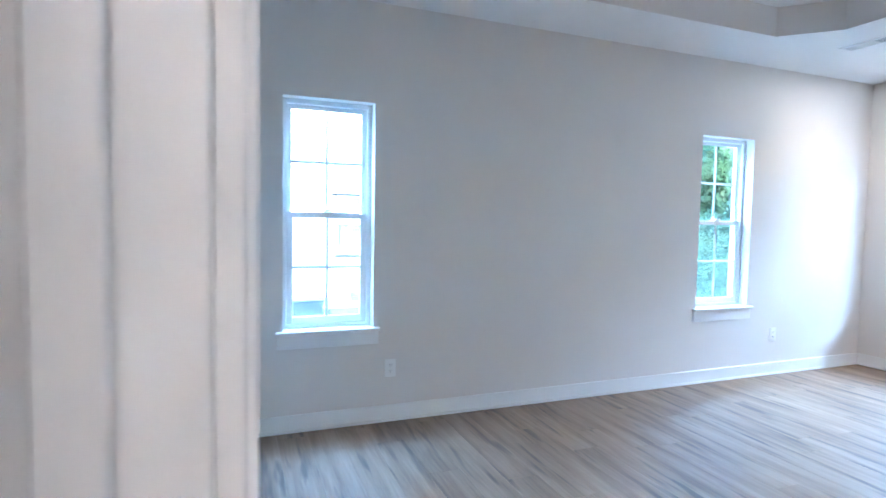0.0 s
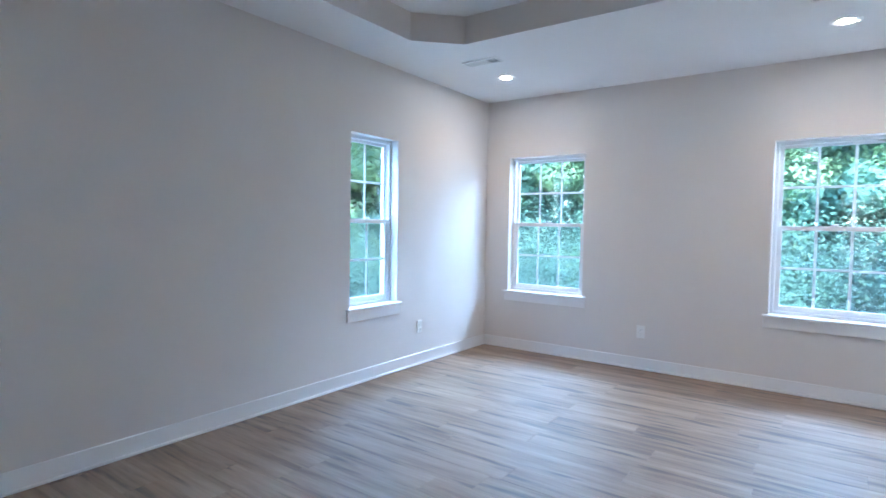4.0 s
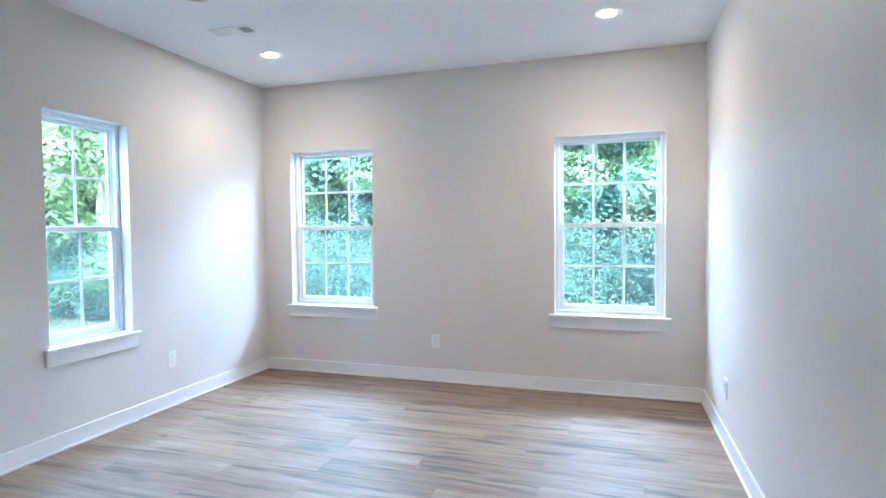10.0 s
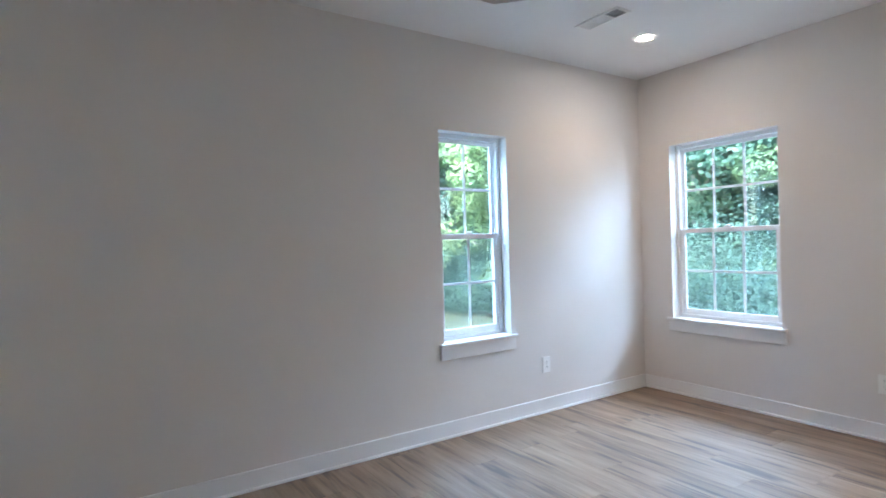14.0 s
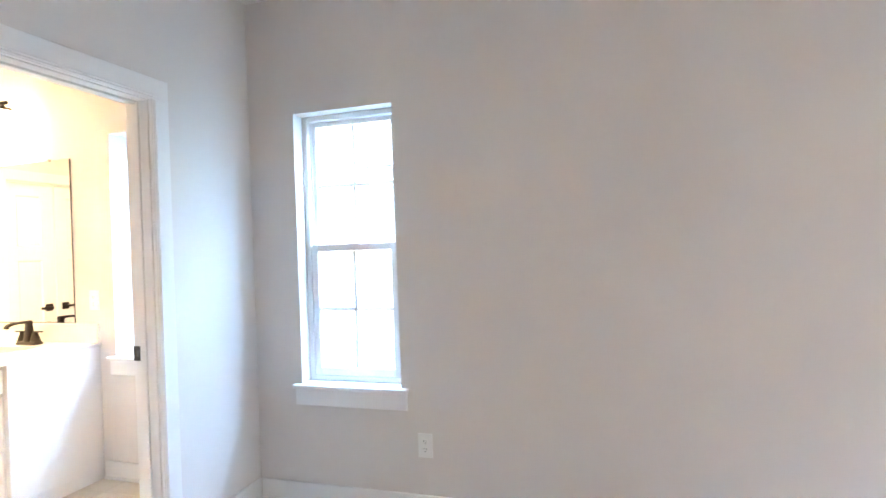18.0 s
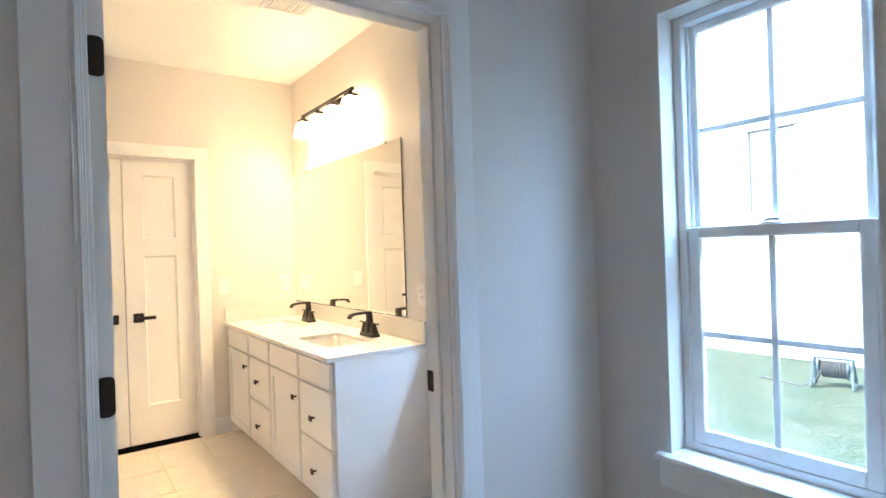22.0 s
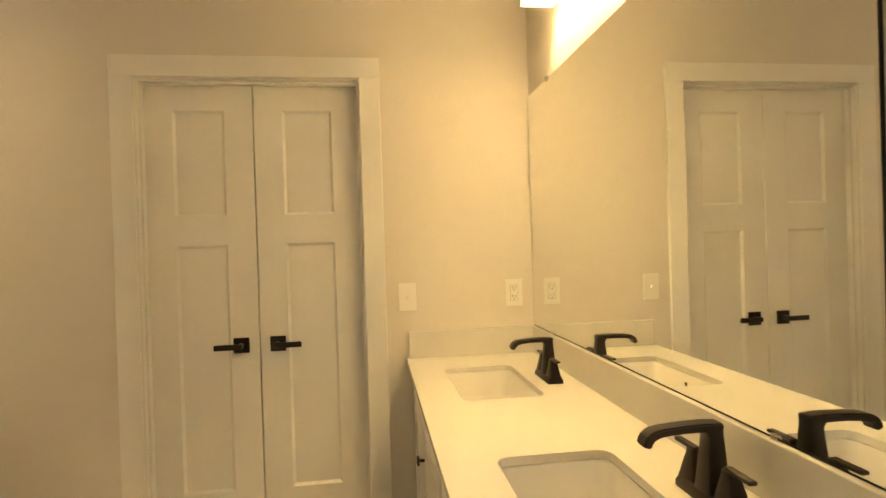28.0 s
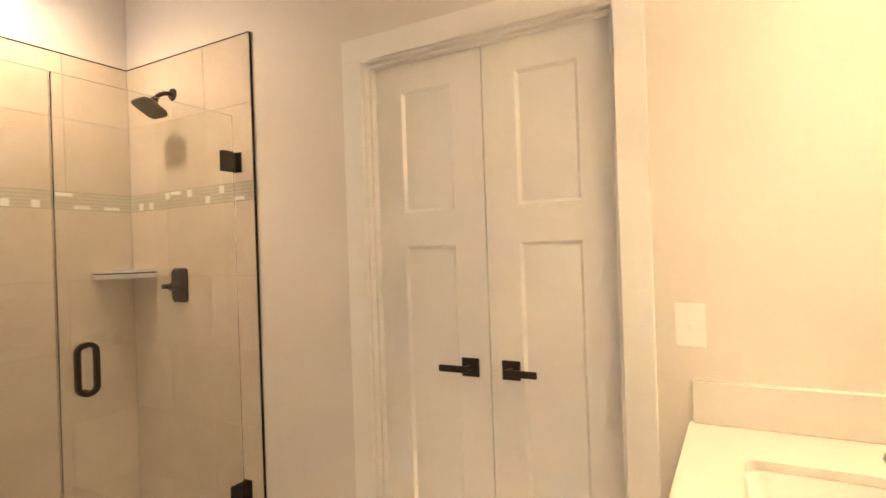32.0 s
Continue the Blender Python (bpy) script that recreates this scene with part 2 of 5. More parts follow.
def tile_mat(name, lo, hi, rough):
    """Stone-look ceramic, clouded, each tile with its own shift and tone."""
    m, t, b = nodes_of(name)
    info = t.nodes.new("ShaderNodeObjectInfo")
    comb = t.nodes.new("ShaderNodeCombineXYZ")
    for s in ("X", "Y", "Z"):
        link(t, info.outputs["Random"], comb.inputs[s])
    sc = t.nodes.new("ShaderNodeVectorMath")
    sc.operation = "SCALE"
    sc.inputs["Scale"].default_value = 23.0
    link(t, comb.outputs["Vector"], sc.inputs[0])
    add = t.nodes.new("ShaderNodeVectorMath")
    add.operation = "ADD"
    geo = t.nodes.new("ShaderNodeNewGeometry")
    link(t, geo.outputs["Position"], add.inputs[0])
    link(t, sc.outputs["Vector"], add.inputs[1])
    cloud = noise_tex(t, 5.0, 6, add.outputs["Vector"], 0.65)
    speck = noise_tex(t, 60.0, 3, add.outputs["Vector"])
    col = mixc(t, 0.25, ramp(t, cloud, ((0.3, lo), (0.7, hi))), ramp(t, speck, ((0.35, lo), (0.65, hi))))
    tone = ramp(t, info.outputs["Random"], ((0.0, (0.95, 0.95, 0.95)), (1.0, (1.03, 1.03, 1.03))))
    link(t, mixc(t, 1.0, col, tone, "MULTIPLY"), b.inputs["Base Color"])
    b.inputs["Roughness"].default_value = rough
    bump(t, b, speck, 0.12, 0.0006)
    return m


PLANK = plank_mat()
FTILE = tile_mat("floor_tile", (0.60, 0.54, 0.45), (0.70, 0.64, 0.55), 0.35)
WTILE = tile_mat("shower_tile", (0.56, 0.49, 0.40), (0.66, 0.59, 0.50), 0.30)
MOSAIC = tile_mat("white_mosaic", (0.80, 0.79, 0.75), (0.88, 0.87, 0.84), 0.2)
STRIP = tile_mat("sage_glass_strip", (0.50, 0.485, 0.39), (0.64, 0.62, 0.52), 0.14)


def brick_mat():
    m, t, b = nodes_of("brick_wall")
    v = t.nodes.new("ShaderNodeNewGeometry")
    sep = t.nodes.new("ShaderNodeSeparateXYZ")
    link(t, v.outputs["Position"], sep.inputs[0])
    s = t.nodes.new("ShaderNodeMath")
    s.operation = "ADD"
    link(t, sep.outputs["X"], s.inputs[0])
    link(t, sep.outputs["Y"], s.inputs[1])
    comb = t.nodes.new("ShaderNodeCombineXYZ")
    link(t, s.outputs[0], comb.inputs["X"])
    link(t, sep.outputs["Z"], comb.inputs["Y"])
    br = t.nodes.new("ShaderNodeTexBrick")
    for k, val in (("Scale", 1.0), ("Mortar Size", 0.006), ("Brick Width", 0.21), ("Row Height", 0.075), ("Mortar Smooth", 0.2), ("Bias", -0.2)):
        br.inputs[k].default_value = val
    br.inputs["Color1"].default_value = (0.52, 0.46, 0.42, 1)
    br.inputs["Color2"].default_value = (0.38, 0.31, 0.27, 1)
    br.inputs["Mortar"].default_value = (0.24, 0.22, 0.21, 1)
    link(t, comb.outputs[0], br.inputs["Vector"])
    n = noise_tex(t, 14.0, 4, v.outputs["Position"])
    link(t, mixc(t, 0.25, br.outputs["Color"], ramp(t, n, ((0.3, (0.34, 0.26, 0.22)), (0.7, (0.55, 0.47, 0.42))))), b.inputs["Base Color"])
    b.inputs["Roughness"].default_value = 0.9
    bump(t, b, br.outputs["Fac"], 0.6, -0.008)
    return m


def grass_mat():
    m, t, b = nodes_of("lawn")
    v = coords(t)
    a, c = noise_tex(t, 2.2, 6, v, 0.7), noise_tex(t, 30.0, 4, v)
    col = mixc(t, 0.5, ramp(t, a, ((0.40, (0.036, 0.060, 0.024)), (0.50, (0.064, 0.082, 0.042)), (0.60, (0.120, 0.118, 0.078)))), ramp(t, c, ((0.3, (0.026, 0.044, 0.018)), (0.7, (0.088, 0.096, 0.056)))))
    link(t, col, b.inputs["Base Color"])
    b.inputs["Roughness"].default_value = 0.95
    bump(t, b, c, 0.8, 0.03)
    return m


def leaf_mat(name, lo, hi):
    m, t, b = nodes_of(name)
    geo = t.nodes.new("ShaderNodeNewGeometry")
    col = ramp(t, geo.outputs["Random Per Island"], ((0.0, lo), (0.55, [(p + q) / 2 for p, q in zip(lo, hi)]), (1.0, hi)))
    clump = noise_tex(t, 0.9, 2, geo.outputs["Position"])
    col = mixc(t, 1.0, col, ramp(t, clump, ((0.36, (0.76, 0.82, 0.88)), (0.50, (0.95, 0.97, 0.97)), (0.64, (1.16, 1.12, 1.00)))), "MULTIPLY")
    link(t, col, b.inputs["Base Color"])
    b.inputs["Roughness"].default_value, b.inputs["Specular IOR Level"].default_value = 0.65, 0.25
    tr = t.nodes.new("ShaderNodeBsdfTranslucent")
    link(t, col, tr.inputs["Color"])
    mix = t.nodes.new("ShaderNodeMixShader")
    mix.inputs[0].default_value = 0.58
    link(t, b.outputs[0], mix.inputs[1])
    link(t, tr.outputs[0], mix.inputs[2])
    link(t, mix.outputs[0], t.nodes["Material Output"].inputs["Surface"])
    return m


BRICK, LAWN = brick_mat(), grass_mat()
BRICKS = tile_mat("pale_brick", (0.56, 0.52, 0.49), (0.76, 0.73, 0.70), 0.9)
BLADE = leaf_mat("grass_blade", (0.040, 0.064, 0.027), (0.104, 0.108, 0.066))
STRIPBED = surface("strip_bed", (0.36, 0.35, 0.28), 0.8, vary=0.08)
MORTAR = surface("grey_mortar", (0.22, 0.20, 0.19), 0.95, vary=0.12, fine=60, relief=0.4)
GREENP = surface("green_plastic", (0.03, 0.20, 0.15), 0.5)
LEAF_A = leaf_mat("leaf_green", (0.160, 0.285, 0.222), (0.190, 0.325, 0.245))
LEAF_B = leaf_mat("leaf_bright", (0.255, 0.375, 0.215), (0.310, 0.425, 0.235))
LEAF_C = leaf_mat("leaf_deep", (0.122, 0.228, 0.188), (0.145, 0.258, 0.205))


# ---- mesh helpers ----
def box(bm, x0, x1, y0, y1, z0, z1, bevel=0.0, seg=1):
    made = bmesh.ops.create_cube(bm, size=1.0)
    m = Matrix.Translation(((x0 + x1) / 2, (y0 + y1) / 2, (z0 + z1) / 2)) @ Matrix.Diagonal((abs(x1 - x0), abs(y1 - y0), abs(z1 - z0), 1))
    bmesh.ops.transform(bm, matrix=m, verts=made["verts"])
    if bevel:
        edges = list({e for v in made["verts"] for e in v.link_edges})
        bmesh.ops.bevel(bm, geom=edges, offset=bevel, segments=seg, affect="EDGES", profile=0.5)
    return bm


def cyl(bm, a, b, r0, r1=None, n=20):
    """A closed round bar from a to b."""
    a, b = Vector(a), Vector(b)
    r1 = r0 if r1 is None else r1
    q = (b - a).to_track_quat("Z", "Y").to_matrix()
    rings = []
    for p, r in ((a, r0), (b, r1)):
        rings.append([bm.verts.new(p + q @ Vector((r * math.cos(2 * math.pi * i / n), r * math.sin(2 * math.pi * i / n), 0))) for i in range(n)])
    for i in range(n):
        j = (i + 1) % n
        bm.faces.new((rings[0][i], rings[0][j], rings[1][j], rings[1][i]))
    bm.faces.new(rings[0][::-1])
    bm.faces.new(rings[1])
    return bm


def tube(bm, points, r, n=12):
    """A round bar along points, with closed ends; r: one radius or one for each point."""
    pts = [Vector(p) for p in points]
    rs = r if isinstance(r, (list, tuple)) else [r] * len(pts)
    rings = []
    for i, p in enumerate(pts):
        d = (pts[min(i + 1, len(pts) - 1)] - pts[max(i - 1, 0)]).normalized()
        q = d.to_track_quat("Z", "Y").to_matrix()
        rings.append([bm.verts.new(p + q @ Vector((rs[i] * math.cos(2 * math.pi * k / n), rs[i] * math.sin(2 * math.pi * k / n), 0))) for k in range(n)])
    for a, b in zip(rings, rings[1:]):
        best = min(range(n), key=lambda s: (b[s].co - a[0].co).length)
        for k in range(n):
            bm.faces.new((a[k], a[(k + 1) % n], b[(k + 1 + best) % n], b[(k + best) % n]))
    bm.faces.new(rings[0][::-1])
    bm.faces.new(rings[-1])
    return bm


def loft(bm, rings, cap0=True, cap1=True):
    rr = [[bm.verts.new(p) for p in ring] for ring in rings]
    n = len(rr[0])
    for a, b in zip(rr, rr[1:]):
        for k in range(n):
            bm.faces.new((a[k], a[(k + 1) % n], b[(k + 1) % n], b[k]))
    if cap0:
        bm.faces.new(rr[0][::-1])
    if cap1:
        bm.faces.new(rr[-1])
    return bm


def rrect(cx, cy, w, d, r, z, n=5):
    """A rounded rectangle at height z."""
    out = []
    for sx, sy, a0 in ((1, 1, 0), (-1, 1, 90), (-1, -1, 180), (1, -1, 270)):
        for i in range(n + 1):
            a = radians(a0 + 90 * i / n)
            out.append(Vector((cx + sx * (w / 2 - r) + r * math.cos(a), cy + sy * (d / 2 - r) + r * math.sin(a), z)))
    return out


def finish(bm, name, mat, smooth=False):
    bmesh.ops.recalc_face_normals(bm, faces=bm.faces)
    me = bpy.data.meshes.new(name)
    bm.to_mesh(me)
    bm.free()
    me.materials.append(mat)
    if smooth:
        me.shade_smooth()
        me.set_sharp_from_angle(angle=radians(35))
    return me


def part(name, bm, mat, parent, label="", smooth=False):
    ob = new(name, finish(bm, name, mat, smooth))
    ob.parent = parent
    if label:
        ob["label"] = label
    return ob


def thing(name, label, category, group="", kind="", at=(0, 0, 0), turn=0):
    ob = new(name)
    ob.empty_display_size = 0.05
    ob.matrix_world = pose(*at, 0, 0, turn)
    return tagged(ob, label, category, group, kind)


def solid(name, bm, mat, label, category, group="", kind="", smooth=False):
    return tagged(new(name, finish(bm, name, mat, smooth)), label, category, group, kind)


def B():
    return bmesh.new()


def wall(name, axis, face, back, u0, u1, z0, z1, holes, mat, label):
    """A wall in one mesh: along x or y, from its face to its back, with holes (u0, u1, z0, z1) right through."""
    us = sorted({u0, u1, *[h[0] for h in holes], *[h[1] for h in holes]})
    zs = sorted({z0, z1, *[h[2] for h in holes], *[h[3] for h in holes]})
    bm = B()
    vs = {}

    def vert(i, j, k):
        if (i, j, k) not in vs:
            w = (face, back)[k]
            vs[i, j, k] = bm.verts.new((us[i], w, zs[j]) if axis == "x" else (w, us[i], zs[j]))
        return vs[i, j, k]

    def full(i, j):
        if not (0 <= i < len(us) - 1 and 0 <= j < len(zs) - 1):
            return False
        u, z = (us[i] + us[i + 1]) / 2, (zs[j] + zs[j + 1]) / 2
        return not any(h[0] < u < h[1] and h[2] < z < h[3] for h in holes)

    for i in range(len(us) - 1):
        for j in range(len(zs) - 1):
            if not full(i, j):
                continue
            for k in (0, 1):
                bm.faces.new((vert(i, j, k), vert(i + 1, j, k), vert(i + 1, j + 1, k), vert(i, j + 1, k)))
            for (di, dj), (p, q) in (((-1, 0), ((i, j), (i, j + 1))), ((1, 0), ((i + 1, j), (i + 1, j + 1))), ((0, -1), ((i, j), (i + 1, j))), ((0, 1), ((i, j + 1), (i + 1, j + 1)))):
                if not full(i + di, j + dj):
                    bm.faces.new((vert(*p, 0), vert(*q, 0), vert(*q, 1), vert(*p, 1)))
    return solid(name, bm, mat, label, "wall", kind="structure")


# ---- setting ----
H = 2.733
XF, YR, XB, YS = 5.775, -3.916, -3.036, -3.2
HEAD, SILL = 2.097, 0.622
A1, A2, AB = (0.283, 0.856), (3.640, 4.232), (-1.012, -0.440)
WB, WC = (-1.156, -0.295), (-3.638, -2.788)
BD, ED, CD = (-1.600, -0.670), (-3.890, -3.115), (-1.7035, -0.7485)
DTOP = 2.052

wall("wall_north", "x", 0.0, 0.21, XB - 0.12, XF + 0.16, -0.1, 3.05, [(*A1, SILL, HEAD), (*A2, SILL, HEAD), (*AB, 0.735, 2.115)], PAINT, "long greige painted outer wall with three tall windows")
wall("wall_east", "y", XF, XF + 0.16, YR - 0.12, 0.0, -0.1, 3.05, [(*WB, SILL, HEAD), (*WC, SILL, HEAD)], PAINT, "greige painted end wall with two wide windows")
wall("wall_south", "x", YR, YR - 0.12, -1.5, XF, -0.1, 3.05, [], PAINT, "plain greige painted wall")
wall("wall_west", "y", 0.0, -0.12, YR, 0.0, -0.1, 3.05, [(*BD, -0.1, DTOP), (*ED, -0.1, DTOP)], PAINT, "greige painted wall with two doorways")
wall("wall_bath_west", "y", XB, XB - 0.12, YS - 0.12, 0.0, -0.1, 3.05, [(*CD, -0.1, 2.084)], PAINT, "greige bathroom wall with a closet doorway")
wall("wall_bath_south", "x", YS, YS - 0.12, XB, -0.12, -0.1, 3.05, [], PAINT, "greige wall behind the shower")
wall("wall_water_closet_north", "x", -1.70, -1.82, -1.30, -0.12, -0.1, 3.05, [], PAINT, "greige partition behind the open bathroom door")
wall("wall_shower_end", "y", -1.60, -1.48, YS, -2.43, -0.1, 3.05, [], PAINT, "greige partition at the end of the shower")
wall("wall_water_closet_return", "x", -2.31, -2.43, -1.60, -1.30, -0.1, 3.05, [], PAINT, "short greige return beside the shower")
wall("wall_water_closet_west", "y", -1.42, -1.30, -2.31, -1.82, -0.1, 3.05, [], PAINT, "greige partition at the end of the shower")
wall("wall_hall_west", "y", -1.5, -1.62, YR, YS - 0.12, -0.1, 3.05, [], PAINT, "plain greige hall wall")
# unseen closet shell, its darkness put into the colour
wall("wall_closet", "y", -3.62, -3.74, -1.9, -0.6, -0.1, 2.6, [], CLOSET_SHADE, "closet back wall with its darkness painted near-black")
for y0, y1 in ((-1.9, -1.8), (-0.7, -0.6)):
    wall("wall_closet_side", "x", y0, y1, -3.62, XB - 0.12, -0.1, 2.6, [], CLOSET_SHADE, "closet side wall with its darkness painted near-black")
solid("ceiling_closet", box(B(), -3.62, XB - 0.12, -1.8, -0.7, 2.4, 2.5), CLOSET_SHADE, "closet ceiling with its darkness painted near-black", "ceiling", kind="structure")


def ceiling():
    """Bedroom ceiling: a flat border round a raised tray with cut corners."""
    bm = B()
    x0, x1, y0, y1, c, top = 0.565, 3.99, -3.351, -0.565, 0.297, 2.942
    octo = [(x0 + c, y0), (x1 - c, y0), (x1, y0 + c), (x1, y1 - c), (x1 - c, y1), (x0 + c, y1), (x0, y1 - c), (x0, y0 + c)]
    outer = [(-0.12, YR - 0.1), (XF + 0.1, YR - 0.1), (XF + 0.1, 0.1), (-0.12, 0.1)]
    ov = [bm.verts.new((*p, H)) for p in outer]
    iv = [bm.verts.new((*p, H)) for p in octo]
    edges = [bm.edges.new((a[i], a[(i + 1) % len(a)])) for a in (ov, iv) for i in range(len(a))]
    bmesh.ops.triangle_fill(bm, edges=edges, use_beauty=True)
    tv = [bm.verts.new((*p, top)) for p in octo]
    side = []
    for i in range(8):
        side.append(bm.faces.new((iv[i], iv[(i + 1) % 8], tv[(i + 1) % 8], tv[i])))
    bm.faces.new(tv)
    bmesh.ops.recalc_face_normals(bm, faces=bm.faces)
    ob = solid("ceiling", bm, CEIL, "white tray ceiling with cut corners and greige sides", "ceiling", kind="structure")
    ob.data.materials.append(TRAYP)
    for p in ob.data.polygons:
        if abs(p.normal.z) < 0.1:
            p.material_index = 1
    return ob


ceiling()
solid("roof_slab", box(B(), -3.2, 6.1, -4.2, 0.3, 3.05, 3.15), CONCRETE, "closed slab over the rooms", "roof", kind="structure")
solid("ceiling_bath", box(B(), XB - 0.1, -0.12, YS - 0.1, 0.1, 2.745, 2.80), CEIL, "flat white bathroom ceiling", "ceiling", kind="structure")
solid("ceiling_hall", box(B(), -1.5, -0.12, YR - 0.1, YS - 0.12, 2.745, 2.80), CEIL, "flat white hall ceiling", "ceiling", kind="structure")
FLOOR = solid("floor", box(B(), -1.5, XF, YR, 0.0, -0.1, -0.006), SUBFLOOR, "grey-brown wood-look plank floor", "floor", kind="structure")
FLOOR_B = solid("floor_bath", box(B(), XB, -0.12, -3.2, 0.0, -0.0999, -0.0035), GROUT, "beige square ceramic tile floor", "floor", kind="structure")
# near-black floor paints the dark seen under the closet doors
solid("floor_closet", box(B(), -3.62, XB, -1.8, -0.7, -0.1, -0.02), CLOSET_SHADE, "closet floor with its darkness painted near-black", "floor", kind="structure")


def base_run(axis, face, sign, u0, u1):
    """Tall flat baseboard with a shoe strip; sign points into the room."""
    bm = B()
    for d, z0, z1, bv in ((0.014, 0.0, 0.112, 0.003), (0.024, 0.0, 0.018, 0.004)):
        a, b = sorted((face, face + sign * d))
        if axis == "x":
            box(bm, u0, u1, a, b, z0, z1, bv)
        else:
            box(bm, a, b, u0, u1, z0, z1, bv)
    return solid("baseboard", bm, TRIM, "white painted baseboard with a shoe strip", "baseboard", kind="structure")


base_run("x", 0.0, -1, 0.014, XF - 0.014)
base_run("y", XF, -1, YR + 0.014, -0.014)
base_run("x", YR, 1, 0.03, XF - 0.014)
base_run("y", 0.0, 1, -0.575, -0.014)
base_run("y", 0.0, 1, -3.030, -1.705)
base_run("y", XB, 1, -2.29, -1.795)
base_run("y", XB, 1, -0.672, -0.02)
base_run("x", 0.0, -1, -1.12, -0.14)
base_run("x", -1.70, 1, -1.30, -0.14)


# ---- windows ----
def window_unit(name, w, z0, z1, cols, at, turn, label, deep=0.0, screen=True):
    """A double-hung vinyl window. Local x runs along the wall, y points out of the room, the wall's inner face is y = 0."""
    win = thing(name, label, "window", kind="structure", at=at, turn=turn)
    h = w / 2
    fb = 0.030
    yf0, yf1 = 0.085 + deep, 0.150 + deep
    frame_bm = B()
    zb = z0 + 0.020
    for x0, x1, a, b in ((-h, -h + fb, zb, z1), (h - fb, h, zb, z1), (-h + fb, h - fb, z1 - fb, z1), (-h + fb, h - fb, zb, zb + 0.028)):
        box(frame_bm, x0, x1, yf0, yf1, a, b, 0.003)
    for x0, x1 in ((-h + fb, -h + fb + 0.010), (h - fb - 0.010, h - fb)):
        box(frame_bm, x0, x1, 0.112 + deep, 0.122 + deep, zb + 0.028, z1 - fb, 0.001)
    part("window_frame", frame_bm, VINYL, win)
    mid = zb + (z1 - zb) * 0.497
    inner = h - fb - 0.001
    for sash, ya, yb, a, b, st, top, bot in (("upper_sash", 0.122, 0.146, mid - 0.014, z1 - fb, 0.030, 0.026, 0.032), ("lower_sash", 0.090, 0.114, zb + 0.028, mid + 0.024, 0.038, 0.036, 0.046)):
        ya, yb = ya + deep, yb + deep
        bm = B()
        box(bm, -inner, -inner + st, ya, yb, a, b, 0.003)
        box(bm, inner - st, inner, ya, yb, a, b, 0.003)
        box(bm, -inner + st, inner - st, ya, yb, b - top, b, 0.003)
        box(bm, -inner + st, inner - st, ya, yb, a, a + bot, 0.003)
        so = part(sash, bm, VINYL, win)
        gx0, gx1, gz0, gz1 = -inner + st, inner - st, a + bot, b - top
        ym = (ya + yb) / 2
        mb = 0.0095
        for i in range(1, cols):
            x = gx0 + (gx1 - gx0) * i / cols
            part("muntin", box(B(), x - mb, x + mb, ym - 0.005, ym + 0.005, gz0, gz1, 0.002), BAR, so)
        zc = (gz0 + gz1) / 2
        for i in range(cols):
            xa, xb = gx0 + (gx1 - gx0) * i / cols + (mb if i else 0), gx0 + (gx1 - gx0) * (i + 1) / cols - (mb if i < cols - 1 else 0)
            part("muntin", box(B(), xa, xb, ym - 0.0045, ym + 0.0045, zc - mb, zc + mb, 0.002), BAR, so)
            for za, zz in ((gz0, zc - mb), (zc + mb, gz1)):
                p = part("pane", box(B(), xa, xb, ym - 0.002, ym + 0.002, za, zz), GLASS, so)
                p.visible_shadow = False
    if screen:
        sm = part("insect_screen", box(B(), -inner + 0.012, inner - 0.012, 0.138 + deep, 0.1386 + deep, zb + 0.032, mid - 0.016), SCREEN, win, "fine grey insect mesh")
        sm.visible_shadow = False
    lock = B()
    box(lock, -0.032, 0.032, 0.094 + deep, 0.112 + deep, mid + 0.024, mid + 0.030, 0.002)
    tube(lock, [(-0.02, 0.10 + deep, mid + 0.034), (0.0, 0.094 + deep, mid + 0.038), (0.028, 0.088 + deep, mid + 0.036)], 0.005, 8)
    part("sash_lock", lock, VINYL, win)
    e = 0.042
    stool = B()
    box(stool, -h, h, -0.002, yf0 + 0.004, z0, z0 + 0.021, 0.0)
    box(stool, -h - e, h + e, -0.038, 0.0, z0, z0 + 0.021, 0.005, 2)
    part("window_sill", stool, TRIM, win)
    part("apron", box(B(), -h - e + 0.008, h + e - 0.008, -0.016, 0.0, z0 - 0.090, z0 - 0.0005, 0.002), TRIM, win)
    return win


LAB_A = "tall white double-hung window with four lights a sash"
LAB_B = "wide white double-hung window with six lights a sash"
window_unit("window_1", A1[1] - A1[0], SILL, HEAD, 2, ((A1[0] + A1[1]) / 2, 0, 0), 0, LAB_A + " towards the brick house")
window_unit("window_2", A2[1] - A2[0], SILL, HEAD, 2, ((A2[0] + A2[1]) / 2, 0, 0), 0, LAB_A + " towards the woods")
window_unit("window_3", AB[1] - AB[0], 0.735, 2.115, 2, ((AB[0] + AB[1]) / 2, 0, 0), 0, LAB_A + " beside the vanity", deep=0.055)
window_unit("window_4", WB[1] - WB[0], SILL, HEAD, 3, (XF, (WB[0] + WB[1]) / 2, 0), -90, LAB_B + " near the corner")
window_unit("window_5", WC[1] - WC[0], SILL, HEAD, 3, (XF, (WC[0] + WC[1]) / 2, 0), -90, LAB_B + " near the plain wall")


